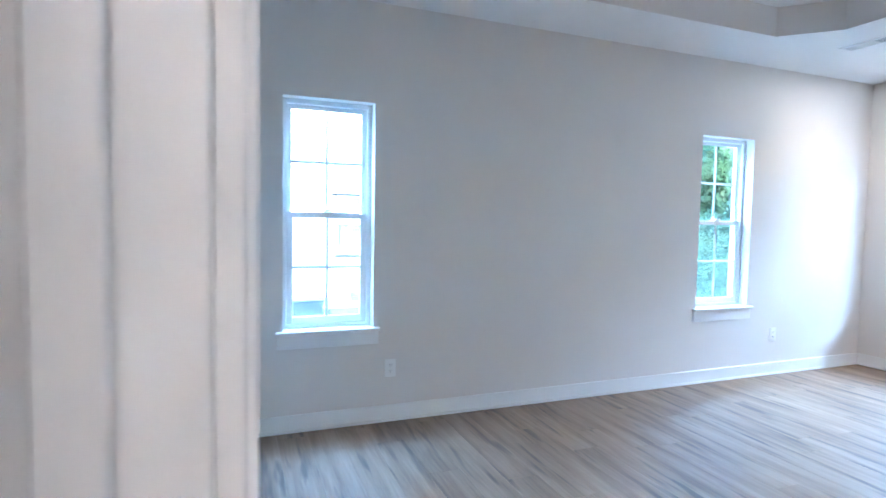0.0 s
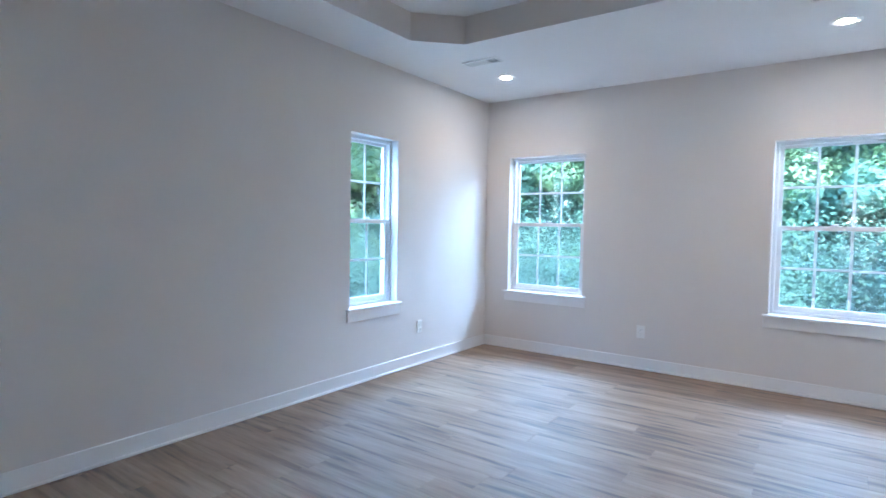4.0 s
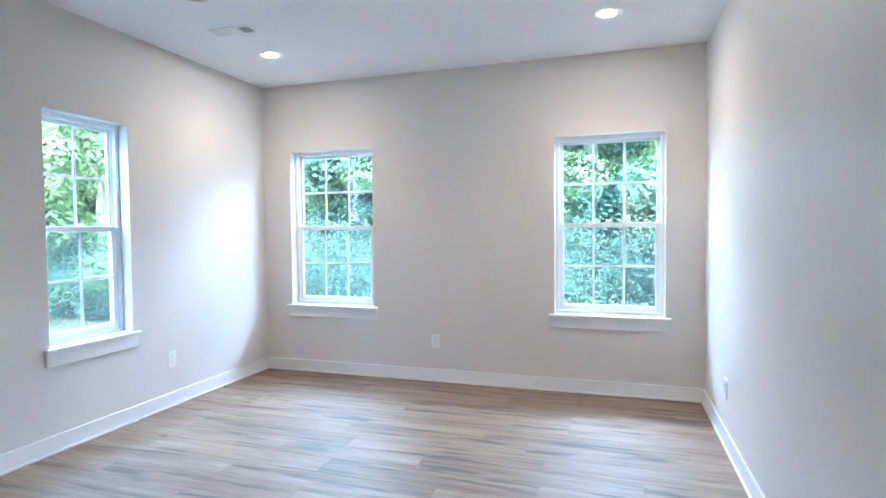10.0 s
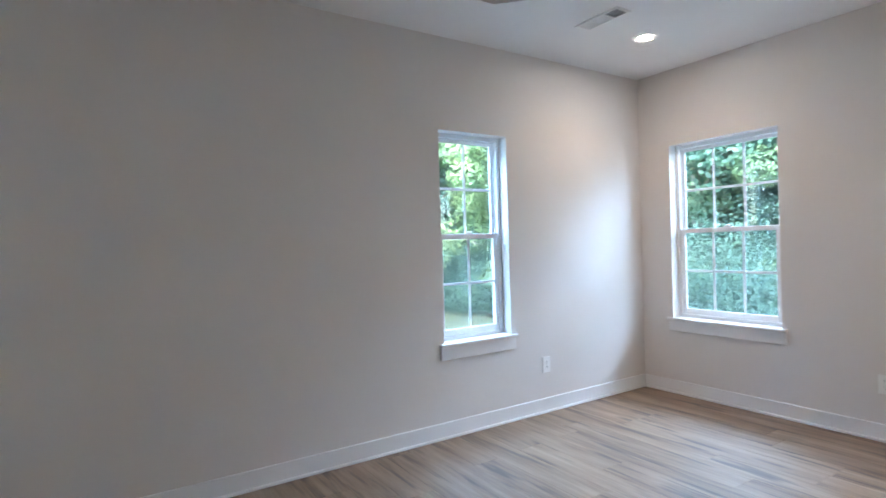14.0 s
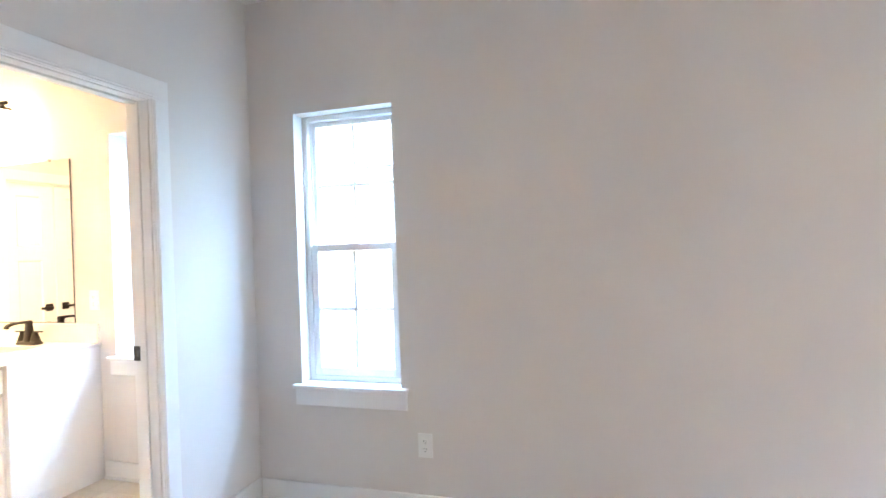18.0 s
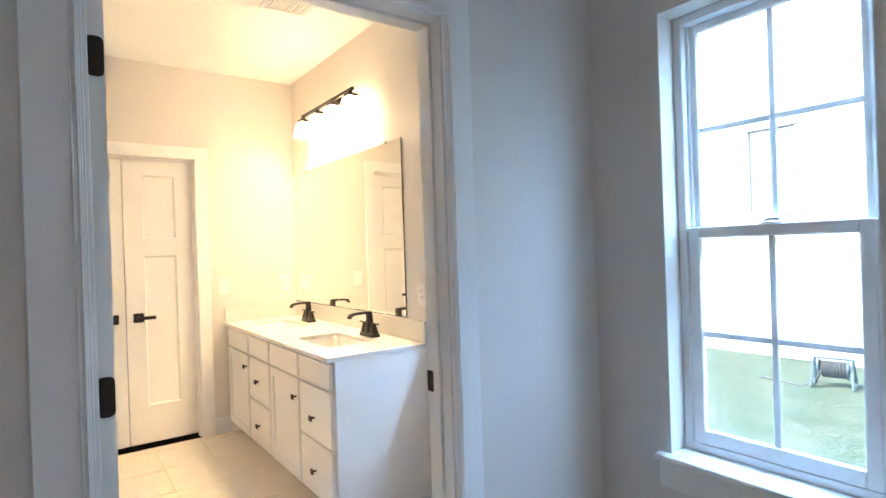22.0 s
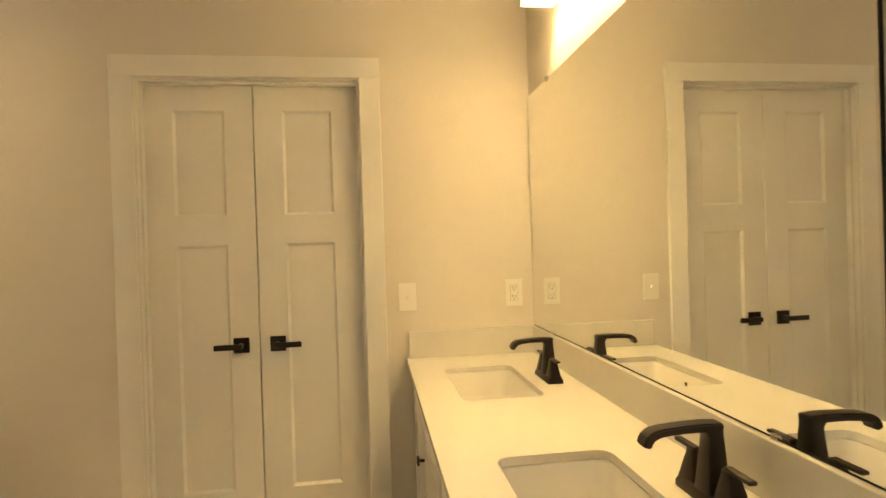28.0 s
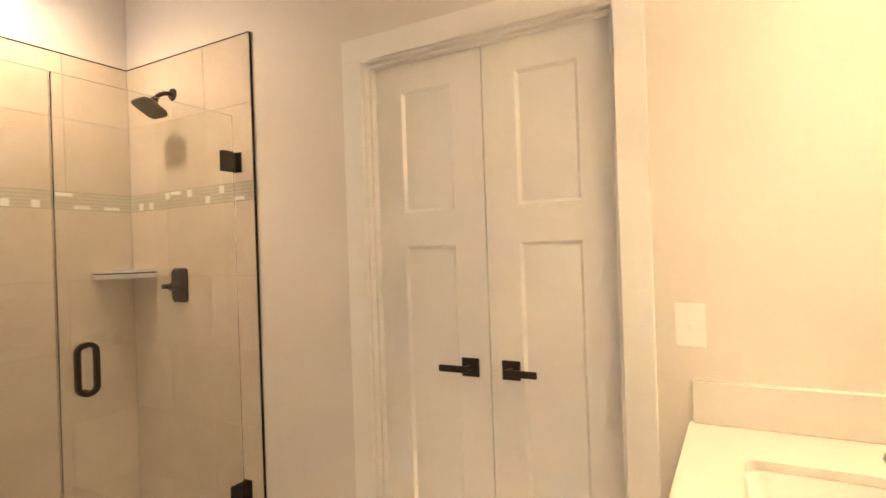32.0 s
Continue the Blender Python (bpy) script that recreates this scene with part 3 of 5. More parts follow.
# ---- doorways and doors ----
def doorway(name, axis, face, back, u0, u1, top, label, sides=(True, True), stop=0.5, beads=True, cw=0.096):
    """Jamb liner with stop, and flat casings on one or both faces of the wall. u0, u1: the rough opening."""
    d = thing(name, label, "door frame", kind="structure")
    lo, hi = sorted((face, back))

    def put(bm, ua, ub, wa, wb, za, zb, bv=0.002):
        return box(bm, ua, ub, wa, wb, za, zb, bv) if axis == "x" else box(bm, wa, wb, ua, ub, za, zb, bv)

    j = 0.020
    for ua, ub in ((u0, u0 + j), (u1 - j, u1)):
        part("jamb", put(B(), ua, ub, lo - 0.001, hi + 0.001, 0, top), TRIM, d)
    part("head_jamb", put(B(), u0 + j, u1 - j, lo - 0.001, hi + 0.001, top - j, top), TRIM, d)
    s0 = lo + (hi - lo) * stop - 0.016
    sb = B()
    put(sb, u0 + j, u0 + j + 0.011, s0, s0 + 0.032, 0, top - j)
    put(sb, u1 - j - 0.011, u1 - j, s0, s0 + 0.032, 0, top - j)
    put(sb, u0 + j + 0.011, u1 - j - 0.011, s0, s0 + 0.032, top - j - 0.011, top - j)
    part("door_stop", sb, TRIM, d)
    for use, w, s in ((sides[0], face, 1 if face > back else -1), (sides[1], back, -1 if face > back else 1)):
        if not use:
            continue
        a, b = sorted((w, w + s * 0.018))
        a2, b2 = sorted((w + s * 0.0005, w + s * 0.024))
        rv = 0.006 if w == face else 0.018
        iu0, iu1, it = u0 + j - rv, u1 - j + rv, top - j + rv
        part("casing", put(B(), iu0 - cw, iu0, a, b, 0, it), TRIM, d)
        part("casing", put(B(), iu1, iu1 + cw, a, b, 0, it), TRIM, d)
        part("head_casing", put(B(), iu0 - cw, iu1 + cw, a, b, it, it + cw), TRIM, d)
        if not beads:
            continue
        bead = B()
        for k, (o, wd) in enumerate(((0.004, 0.006), (0.015, 0.005))):
            put(bead, iu0 - o - wd, iu0 - o, a2, b2, 0, it, 0.0015)
            put(bead, iu1 + o, iu1 + o + wd, a2, b2, 0, it, 0.0015)
            put(bead, iu0 - o - wd, iu1 + o + wd, a2, b2, it + o, it + o + wd, 0.0015)
        part("casing_bead", bead, TRIM, d)
    return d


def lever(parent, x, z, y, out, way):
    """Square rosette and flat lever on a leaf's face y; out: +1 or -1 along y; way: direction of the lever along x."""
    h = part("handle", box(B(), x - 0.033, x + 0.033, *sorted((y, y + out * 0.009)), z - 0.033, z + 0.033, 0.002), BRONZE, parent, "black square rosette and lever")
    part("spindle", cyl(B(), (x, y + out * 0.009, z), (x, y + out * 0.045, z), 0.011, n=14), BRONZE, h)
    part("lever", box(B(), *sorted((x - way * 0.012, x + way * 0.105)), *sorted((y + out * 0.040, y + out * 0.052)), z - 0.013, z + 0.011, 0.004, 2), BRONZE, h)
    return h


def leaf(name, w, z0, z1, panels, label, group=""):
    """A moulded panel door. Local x from the hinge edge (0) to the free edge (w), thickness y 0..0.035. panels: (x0, x1, z0, z1)."""
    d = thing(name, label, "door", group, kind="structure")
    bm = B()
    xs = sorted({0, w, *[p[0] for p in panels], *[p[1] for p in panels]})
    zs = sorted({z0, z1, *[p[2] for p in panels], *[p[3] for p in panels]})
    inset, deep = 0.011, 0.011
    for yy, s in ((0.0, 1), (0.035, -1)):
        vs = {}

        def vt(i, j):
            if (i, j) not in vs:
                vs[i, j] = bm.verts.new((xs[i], yy, zs[j]))
            return vs[i, j]

        for i in range(len(xs) - 1):
            for j in range(len(zs) - 1):
                cx, cz = (xs[i] + xs[i + 1]) / 2, (zs[j] + zs[j + 1]) / 2
                if not any(p[0] < cx < p[1] and p[2] < cz < p[3] for p in panels):
                    bm.faces.new((vt(i, j), vt(i + 1, j), vt(i + 1, j + 1), vt(i, j + 1)))
        for a, b, c, e in panels:
            o = [bm.verts.new(q) for q in ((a, yy, c), (b, yy, c), (b, yy, e), (a, yy, e))]
            n = [bm.verts.new(q) for q in ((a + inset, yy + s * deep, c + inset), (b - inset, yy + s * deep, c + inset), (b - inset, yy + s * deep, e - inset), (a + inset, yy + s * deep, e - inset))]
            for k in range(4):
                bm.faces.new((o[k], o[(k + 1) % 4], n[(k + 1) % 4], n[k]))
            bm.faces.new(n)
    bmesh.ops.remove_doubles(bm, verts=bm.verts, dist=1e-5)
    for q in (((0, 0, z0), (w, 0, z0), (w, .035, z0), (0, .035, z0)), ((0, 0, z1), (w, 0, z1), (w, .035, z1), (0, .035, z1)), ((0, 0, z0), (0, 0, z1), (0, .035, z1), (0, .035, z0)), ((w, 0, z0), (w, 0, z1), (w, .035, z1), (w, .035, z0))):
        bm.faces.new([bm.verts.new(p) for p in q])
    bmesh.ops.remove_doubles(bm, verts=bm.verts, dist=1e-5)
    part("door_leaf", bm, DOORP, d)
    return d


doorway("door_frame_1", "y", 0.0, -0.12, *BD, DTOP, "white cased bathroom doorway with flat trim")
doorway("door_frame_2", "y", 0.0, -0.12, *ED, DTOP, "white cased bedroom entry doorway with flat trim")
doorway("door_frame_3", "y", XB, XB - 0.12, *CD, 2.082, "white cased closet doorway with flat trim", sides=(True, False), stop=0.645, beads=False, cw=0.089)

# bathroom door, open into the bathroom
LW = 0.985
bath_door = leaf("door_1", LW, 0.012, 2.022, [(0.115, LW - 0.115, 1.475, 1.905), (0.115, LW / 2 - 0.055, 0.25, 1.355), (LW / 2 + 0.055, LW - 0.115, 0.25, 1.355)], "white three-panel door standing open into the bathroom")
lever(bath_door, LW - 0.055, 0.921, 0.0, -1, -1)
lever(bath_door, LW - 0.055, 0.921, 0.035, 1, -1)
part("latch_plate", box(B(), LW, LW + 0.0015, 0.006, 0.029, 0.885, 0.945), BRONZE, bath_door)
for z in (0.27, 1.04, 1.80):
    hg = part("hinge", loft(B(), [[Vector((xx, p.x, p.y)) for p in rrect(0.0185, z, 0.035, 0.090, 0.012, 0)] for xx in (-0.0022, 0.0)]), BRONZE, bath_door, "black hinge with a round pin")
    part("hinge_pin", cyl(B(), (-0.003, 0.041, z - 0.048), (-0.003, 0.041, z + 0.048), 0.006, n=12), BRONZE, hg)
bath_door.matrix_world = pose(-0.126, -1.533, 0, 0, 0, 180 + 1.2)
for z in (0.27, 1.04, 1.80):
    tagged(solid("hinge_plate", loft(B(), [[Vector((p.x, yy, p.y)) for p in rrect(-0.105, z, 0.038, 0.090, 0.012, 0)] for yy in (-1.5795, -1.5775)]), BRONZE, "black hinge plate let into the door jamb", "hinge", "hinge plates on the jamb"), kind="structure")
strike = thing("strike_plate", "dark metal strike plate let into the white jamb", "strike plate", kind="structure")
part("plate", box(B(), -0.122, -0.080, -0.6915, -0.6895, 0.900, 0.965, 0.0005), BRONZE, strike)
part("latch_hole", box(B(), -0.104, -0.090, -0.6925, -0.6910, 0.918, 0.947), SLOT, strike)

# second door, standing at the end of the shower
wc_door = leaf("door_2", 0.60, 0.012, 2.022, [(0.11, 0.49, 1.475, 1.905), (0.11, 0.49, 0.25, 1.355)], "white panel door standing open at the shower end")
lever(wc_door, 0.54, 0.915, 0.0, -1, -1)
part("latch_plate", box(B(), 0.60, 0.6015, 0.006, 0.029, 0.885, 0.945), BRONZE, wc_door)
wc_door.matrix_world = pose(-1.703, -2.262, 0, 0, 0, 82)

# closet double doors, closed
CW = 0.4535
for k, (y, turn) in enumerate(((-1.682, 90), (-0.770, -90))):
    cl = leaf("door_3" if k == 0 else "door_4", CW, 0.022, 2.057, [(0.120, CW - 0.120, 1.488, 1.945), (0.120, CW - 0.120, 0.288, 1.361)], "narrow white panel door of a closed closet pair", "closet doors")
    if k == 0:
        cl.matrix_world = pose(-3.097, y, 0, 0, 0, 90)
        lever(cl, CW - 0.075, 0.923, 0.0, -1, -1)
    else:
        cl.matrix_world = pose(-3.132, y, 0, 0, 0, -90)
        lever(cl, CW - 0.075, 0.923, 0.035, 1, -1)


# ---- plates on the walls ----
def plate(kind, at, turn, gangs=1, group="wall plates"):
    """An outlet or a toggle switch. Local x along the wall, y = 0 on the wall and -y into the room."""
    names = {"outlet": ("wall_outlet", "white duplex outlet with a cover plate", "outlet"), "gfci": ("wall_outlet", "white rectangular outlet with test buttons", "outlet"), "switch": ("light_switch", "white toggle light switch with a cover plate", "light switch")}
    n, lab, cat = names[kind]
    t = thing(n, lab, cat, group, at=at, turn=turn)
    w = 0.077 + 0.046 * (gangs - 1)
    part("cover_plate", box(B(), -w / 2, w / 2, -0.006, 0.0, -0.061, 0.061, 0.0025, 2), PLASTIC, t)
    for g in range(gangs):
        x = (g - (gangs - 1) / 2) * 0.046
        if kind == "switch":
            part("slot", box(B(), x - 0.006, x + 0.006, -0.0068, -0.006, -0.014, 0.014), TRIM, t)
            tg = B()
            loft(tg, [[Vector((x - 0.0045, -0.006, -0.007)), Vector((x + 0.0045, -0.006, -0.007)), Vector((x + 0.0045, -0.006, 0.007)), Vector((x - 0.0045, -0.006, 0.007))], [Vector((x - 0.0038, -0.021, 0.004)), Vector((x + 0.0038, -0.021, 0.004)), Vector((x + 0.0038, -0.019, 0.011)), Vector((x - 0.0038, -0.019, 0.011))]])
            part("toggle", tg, PLASTIC, t)
            for z in (-0.030, 0.030):
                part("screw", cyl(B(), (x, -0.006, z), (x, -0.0072, z), 0.0032, n=10), PLASTIC, t)
        else:
            if kind == "gfci":
                # thin grey sheet paints the shaded gap round the face
                part("rim", box(B(), x - 0.0178, x + 0.0178, -0.0064, -0.006, -0.0353, 0.0353), GREYMET, t)
                part("face", box(B(), x - 0.0165, x + 0.0165, -0.008, -0.0064, -0.034, 0.034, 0.001), PLASTIC, t)
                for z in (-0.004, 0.004):
                    part("button", box(B(), x - 0.006, x + 0.006, -0.0092, -0.008, z - 0.003, z + 0.003), PLASTIC, t)
            else:
                part("screw", cyl(B(), (x, -0.006, 0), (x, -0.0072, 0), 0.0032, n=10), PLASTIC, t)
            for zc in (-0.0195, 0.0195):
                y = -0.008
                if kind == "outlet":
                    f = B()
                    loft(f, [[Vector((p.x + x, -0.006, p.y + zc)) for p in rrect(0, 0, 0.034, 0.028, 0.010, 0)], [Vector((p.x + x, -0.008, p.y + zc)) for p in rrect(0, 0, 0.033, 0.027, 0.010, 0)]])
                    part("face", f, PLASTIC, t)
                for dx, hh in ((-0.0065, 0.0085), (0.0065, 0.007)):
                    part("slot", box(B(), x + dx - 0.0013, x + dx + 0.0013, y - 0.0006, y, zc + 0.001 - hh / 2 + 0.003, zc + 0.001 + hh / 2 + 0.003), SLOT, t)
                part("slot", cyl(B(), (x, y, zc - 0.008), (x, y - 0.0006, zc - 0.008), 0.0026, n=10), SLOT, t)
    return t


plate("outlet", (0.977, 0, 0.360), 0)
plate("outlet", (4.573, 0, 0.366), 0)
plate("outlet", (XF, -1.750, 0.361), -90)
plate("outlet", (4.94, YR, 0.350), 180)
plate("outlet", (-1.171, 0, 1.098), 0)
plate("switch", (XB, -0.580, 1.108), 90)
plate("gfci", (XB, -0.097, 1.108), 90)
plate("switch", (0.0, -2.85, 1.13), 90, gangs=3)
thermo = thing("thermostat", "small white box-shaped thermostat on the wall", "thermostat", at=(0.0, -2.425, 1.582), turn=90)
part("base", box(B(), -0.055, 0.055, -0.008, 0.0, -0.053, 0.053, 0.002), PLASTIC, thermo)
part("cover", box(B(), -0.050, 0.050, -0.030, -0.008, -0.049, 0.049, 0.006, 2), PLASTIC, thermo)
part("display", box(B(), -0.030, 0.030, -0.0308, -0.030, 0.005, 0.040), GREYMET, thermo)


# ---- ceiling fittings ----
def downlight(at, watts=9, colour=(1.0, 0.78, 0.56)):
    t = thing("ceiling_light", "round white recessed ceiling light, switched on", "ceiling light", "recessed lights", at=at)
    bm = B()
    loft(bm, [[Vector((r * math.cos(a), r * math.sin(a), z)) for a in [2 * math.pi * i / 40 for i in range(40)]] for r, z in ((0.043, 0.002), (0.045, -0.001), (0.064, -0.003), (0.070, -0.006), (0.085, -0.006), (0.088, -0.003), (0.088, 0.0))], False, False)
    part("trim_ring", bm, PLASTIC, t, smooth=True)
    part("lens", cyl(B(), (0, 0, -0.003), (0, 0, 0.002), 0.0445, n=40), BULB, t, "glowing lens")
    lamp = new("downlight_lamp", bpy.data.lights.new("downlight_lamp", "SPOT"))
    lamp.data.energy, lamp.data.color = watts, colour
    lamp.data.spot_size, lamp.data.spot_blend, lamp.data.shadow_soft_size = radians(150), 0.9, 0.06
    lamp.matrix_world = pose(at[0], at[1], at[2] - 0.02)
    return t


downlight((4.965, -0.675, H), 1.9, (1.0, 0.70, 0.44))
downlight((4.970, -3.220, H), 1.9, (1.0, 0.70, 0.44))
downlight((-2.45, -2.83, 2.745), 7.6, (1.0, 0.75, 0.43))
# unseen hall light, added to brighten the entry jamb
downlight((-0.75, -3.58, 2.745), 14, (1.0, 0.87, 0.76))


def register(at, turn=0):
    """A white three-way ceiling register: frame, and three banks of slats."""
    t = thing("ceiling_vent", "white louvred air register in the ceiling", "vent", "ceiling registers", at=at, turn=turn)
    w, l, r = 0.140, 0.340, 0.018
    fr = B()
    for a, b, c, d in ((-w / 2, w / 2, -l / 2, -l / 2 + r), (-w / 2, w / 2, l / 2 - r, l / 2), (-w / 2, -w / 2 + r, -l / 2 + r, l / 2 - r), (w / 2 - r, w / 2, -l / 2 + r, l / 2 - r)):
        box(fr, a, b, c, d, -0.008, 0.0, 0.002)
    for y in (-0.052, 0.052):
        box(fr, -w / 2 + r, w / 2 - r, y - 0.005, y + 0.005, -0.007, 0.0)
    part("frame", fr, PLASTIC, t)
    # flat grey sheet in place of shade between the slats
    part("backing", box(B(), -w / 2 + r, w / 2 - r, -l / 2 + r, l / 2 - r, -0.0006, 0.0), VENT_SHADE, t)
    for y0, y1, tilt in ((-0.152, -0.058, 40), (-0.047, 0.047, -40), (0.058, 0.152, -40)):
        n = 7
        for i in range(n):
            y = y0 + (y1 - y0) * (i + 0.5) / n
            s = part("slat", box(B(), -w / 2 + r, w / 2 - r, -0.0055, 0.0055, -0.0006, 0.0006), PLASTIC, t)
            s.matrix_local = pose(0, y, -0.0045, tilt, 0, 0)
    return t


register((4.437, -0.744, H))
register((4.437, -3.200, H))
fan = thing("exhaust_fan", "white square bathroom exhaust grille in the ceiling", "vent", at=(-1.60, -0.52, 2.745))
fg = B()
for a, b, c, d in ((-0.14, 0.14, -0.14, -0.115), (-0.14, 0.14, 0.115, 0.14), (-0.14, -0.115, -0.115, 0.115), (0.115, 0.14, -0.115, 0.115)):
    box(fg, a, b, c, d, -0.012, 0.0, 0.003)
part("frame", fg, PLASTIC, fan)
part("backing", box(B(), -0.115, 0.115, -0.115, 0.115, -0.001, 0.0), BLIND, fan)
for i in range(12):
    part("slat", box(B(), -0.115, 0.115, -0.110 + i * 0.0195, -0.104 + i * 0.0195, -0.009, -0.003), PLASTIC, fan)


# ---- vanity ----
CT = 0.837
X0, X1 = XB, -1.135


def cabinet(x0, x1, fronts, label, end=False):
    """One vanity unit: body, and its fronts. fronts: (kind, x0, x1, z0, z1, knob x or None, knob z)."""
    c = thing("vanity_cabinet", label, "cabinet", "vanity units", at=((x0 + x1) / 2, 0, 0))
    o = (x0 + x1) / 2
    body = B()
    a, b, top = x0 - o + 0.0005, x1 - o - 0.0005, CT - 0.021
    box(body, a, b, -0.545, -0.527, 0.075, top)
    box(body, a, b, -0.015, -0.003, 0.075, top)
    box(body, a, b, -0.527, -0.015, 0.075, 0.091)
    box(body, a, a + 0.015, -0.527, -0.015, 0.091, 0.670)
    box(body, b - 0.015, b, -0.527, -0.015, 0.091, 0.670)
    part("body", body, CAB, c)
    part("toe_kick", box(B(), x0 - o + 0.0005, x1 - o - 0.0005, -0.475, -0.46, 0.0, 0.0745), CAB, c)
    if end:
        e = B()
        box(e, x1 - o - 0.0004, x1 - o + 0.012, -0.545, -0.003, 0.075, CT - 0.021, 0.001)
        box(e, x1 - o - 0.0004, x1 - o + 0.012, -0.475, -0.003, 0.0, 0.0749, 0.0)
        box(e, x1 - o + 0.012, x1 - o + 0.0145, -0.545, -0.520, 0.075, CT - 0.021, 0.0008)
        part("end_panel", e, CAB, c)
    for kind, a, b, z0, z1, kx, kz in fronts:
        a, b = a - o, b - o
        f = B()
        if kind == "door":
            s = 0.052
            for q in ((a, a + s, z0, z1), (b - s, b, z0, z1), (a + s, b - s, z0, z0 + s), (a + s, b - s, z1 - s, z1)):
                box(f, q[0], q[1], -0.566, -0.546, q[2], q[3], 0.002)
            box(f, a + s, b - s, -0.556, -0.546, z0 + s, z1 - s)
            nm = "cabinet_door"
        else:
            box(f, a, b, -0.566, -0.546, z0, z1, 0.005, 2)
            nm = "drawer_front"
        fo = part(nm, f, CAB, c)
        if kx is not None:
            kx -= o
            kn = B()
            cyl(kn, (kx, -0.566, kz), (kx, -0.586, kz), 0.0055, n=12)
            box(kn, kx - 0.014, kx + 0.014, -0.594, -0.584, kz - 0.014, kz + 0.014, 0.003, 2)
            part("knob", kn, BRONZE, fo, "square black knob")
    return c


T0, T1 = 0.668, 0.796
c1, c2, c3 = -2.505, -2.065, -1.575
cabinet(X0, c1, [("drawer", X0 + 0.025, c1 - 0.012, T0, T1, None, 0), ("door", X0 + 0.025, c1 - 0.012, 0.090, 0.655, c1 - 0.040, 0.575)], "white vanity unit with a panel door under a false drawer")
cabinet(c1, c2, [("drawer", c1 + 0.012, c2 - 0.012, T0, T1, None, 0), ("drawer", c1 + 0.012, c2 - 0.012, 0.378, 0.655, -2.285, 0.515), ("drawer", c1 + 0.012, c2 - 0.012, 0.090, 0.365, -2.285, 0.225)], "white vanity unit with a stack of drawers")
cabinet(c2, c3, [("drawer", c2 + 0.012, c3 - 0.012, T0, T1, None, 0), ("door", c2 + 0.012, c3 - 0.012, 0.090, 0.655, c3 - 0.040, 0.555)], "white vanity unit with a panel door under a false drawer")
cabinet(c3, X1 - 0.012, [("drawer", c3 + 0.012, X1 - 0.024, T0, T1, None, 0), ("drawer", c3 + 0.012, X1 - 0.024, 0.378, 0.655, -1.365, 0.495), ("drawer", c3 + 0.012, X1 - 0.024, 0.090, 0.365, -1.365, 0.220)], "white end unit of the vanity with drawers and a plain side", end=True)

SINKS = ((-1.632, -0.325), (-2.560, -0.322))
SW, SD = 0.468, 0.272
worktop = thing("worktop", "creamy white cultured stone worktop over the vanity units", "worktop")


def slab():
    bm = B()
    out = [(X0 + 0.001, -0.590), (X1 + 0.012, -0.590), (X1 + 0.012, -0.001), (X0 + 0.001, -0.001)]
    loops = [[bm.verts.new((*p, CT)) for p in out]]
    for cx, cy in SINKS:
        loops.append([bm.verts.new(p) for p in rrect(cx, cy, SW, SD, 0.035, CT, 6)])
    edges = [bm.edges.new((l[i], l[(i + 1) % len(l)])) for l in loops for i in range(len(l))]
    bmesh.ops.triangle_fill(bm, edges=edges, use_beauty=True)
    top = list(bm.faces)
    ext = bmesh.ops.extrude_face_region(bm, geom=top)
    bmesh.ops.translate(bm, verts=[v for v in ext["geom"] if isinstance(v, bmesh.types.BMVert)], vec=(0, 0, -0.021))
    return bm


part("slab", slab(), QUARTZ, worktop)
part("backsplash", box(B(), X0 + 0.021, X1 + 0.002, -0.020, -0.001, CT + 0.0003, 0.955, 0.002), QUARTZ, worktop)
part("side_splash", box(B(), X0 + 0.001, X0 + 0.020, -0.580, -0.001, CT + 0.0003, 0.955, 0.002), QUARTZ, worktop)


def sink(cx, cy):
    s = thing("sink", "white rectangular undermount porcelain sink", "sink", "vanity sinks", at=(cx, cy, 0))
    bm = B()
    z = CT - 0.0215
    prof = ((0.010, 0.036, z), (0.0, 0.036, z - 0.002), (-0.003, 0.037, z - 0.010), (-0.012, 0.040, z - 0.090), (-0.016, 0.041, z - 0.108), (-0.024, 0.042, z - 0.119), (-0.036, 0.040, z - 0.1235), (-0.100, 0.030, z - 0.127))
    loft(bm, [rrect(0, 0, SW + 2 * o, SD + 2 * o, r, zz, 6) for o, r, zz in prof], False, True)
    part("basin", bm, PORC, s, smooth=True)
    d = part("drain", cyl(B(), (0, 0.02, z - 0.1258), (0, 0.02, z - 0.1225), 0.024, n=24), BRONZE, s, "dark round drain")
    part("stopper", cyl(B(), (0, 0.02, z - 0.1225), (0, 0.02, z - 0.117), 0.017, 0.014, n=20), BRONZE, d)
    ring = B()
    box(ring, -0.008, 0.008, -SD / 2 + 0.0030, -SD / 2 + 0.0085, z - 0.052, z - 0.032, 0.003)
    part("overflow", ring, BRONZE, s)
    return s


for p in SINKS:
    sink(*p)


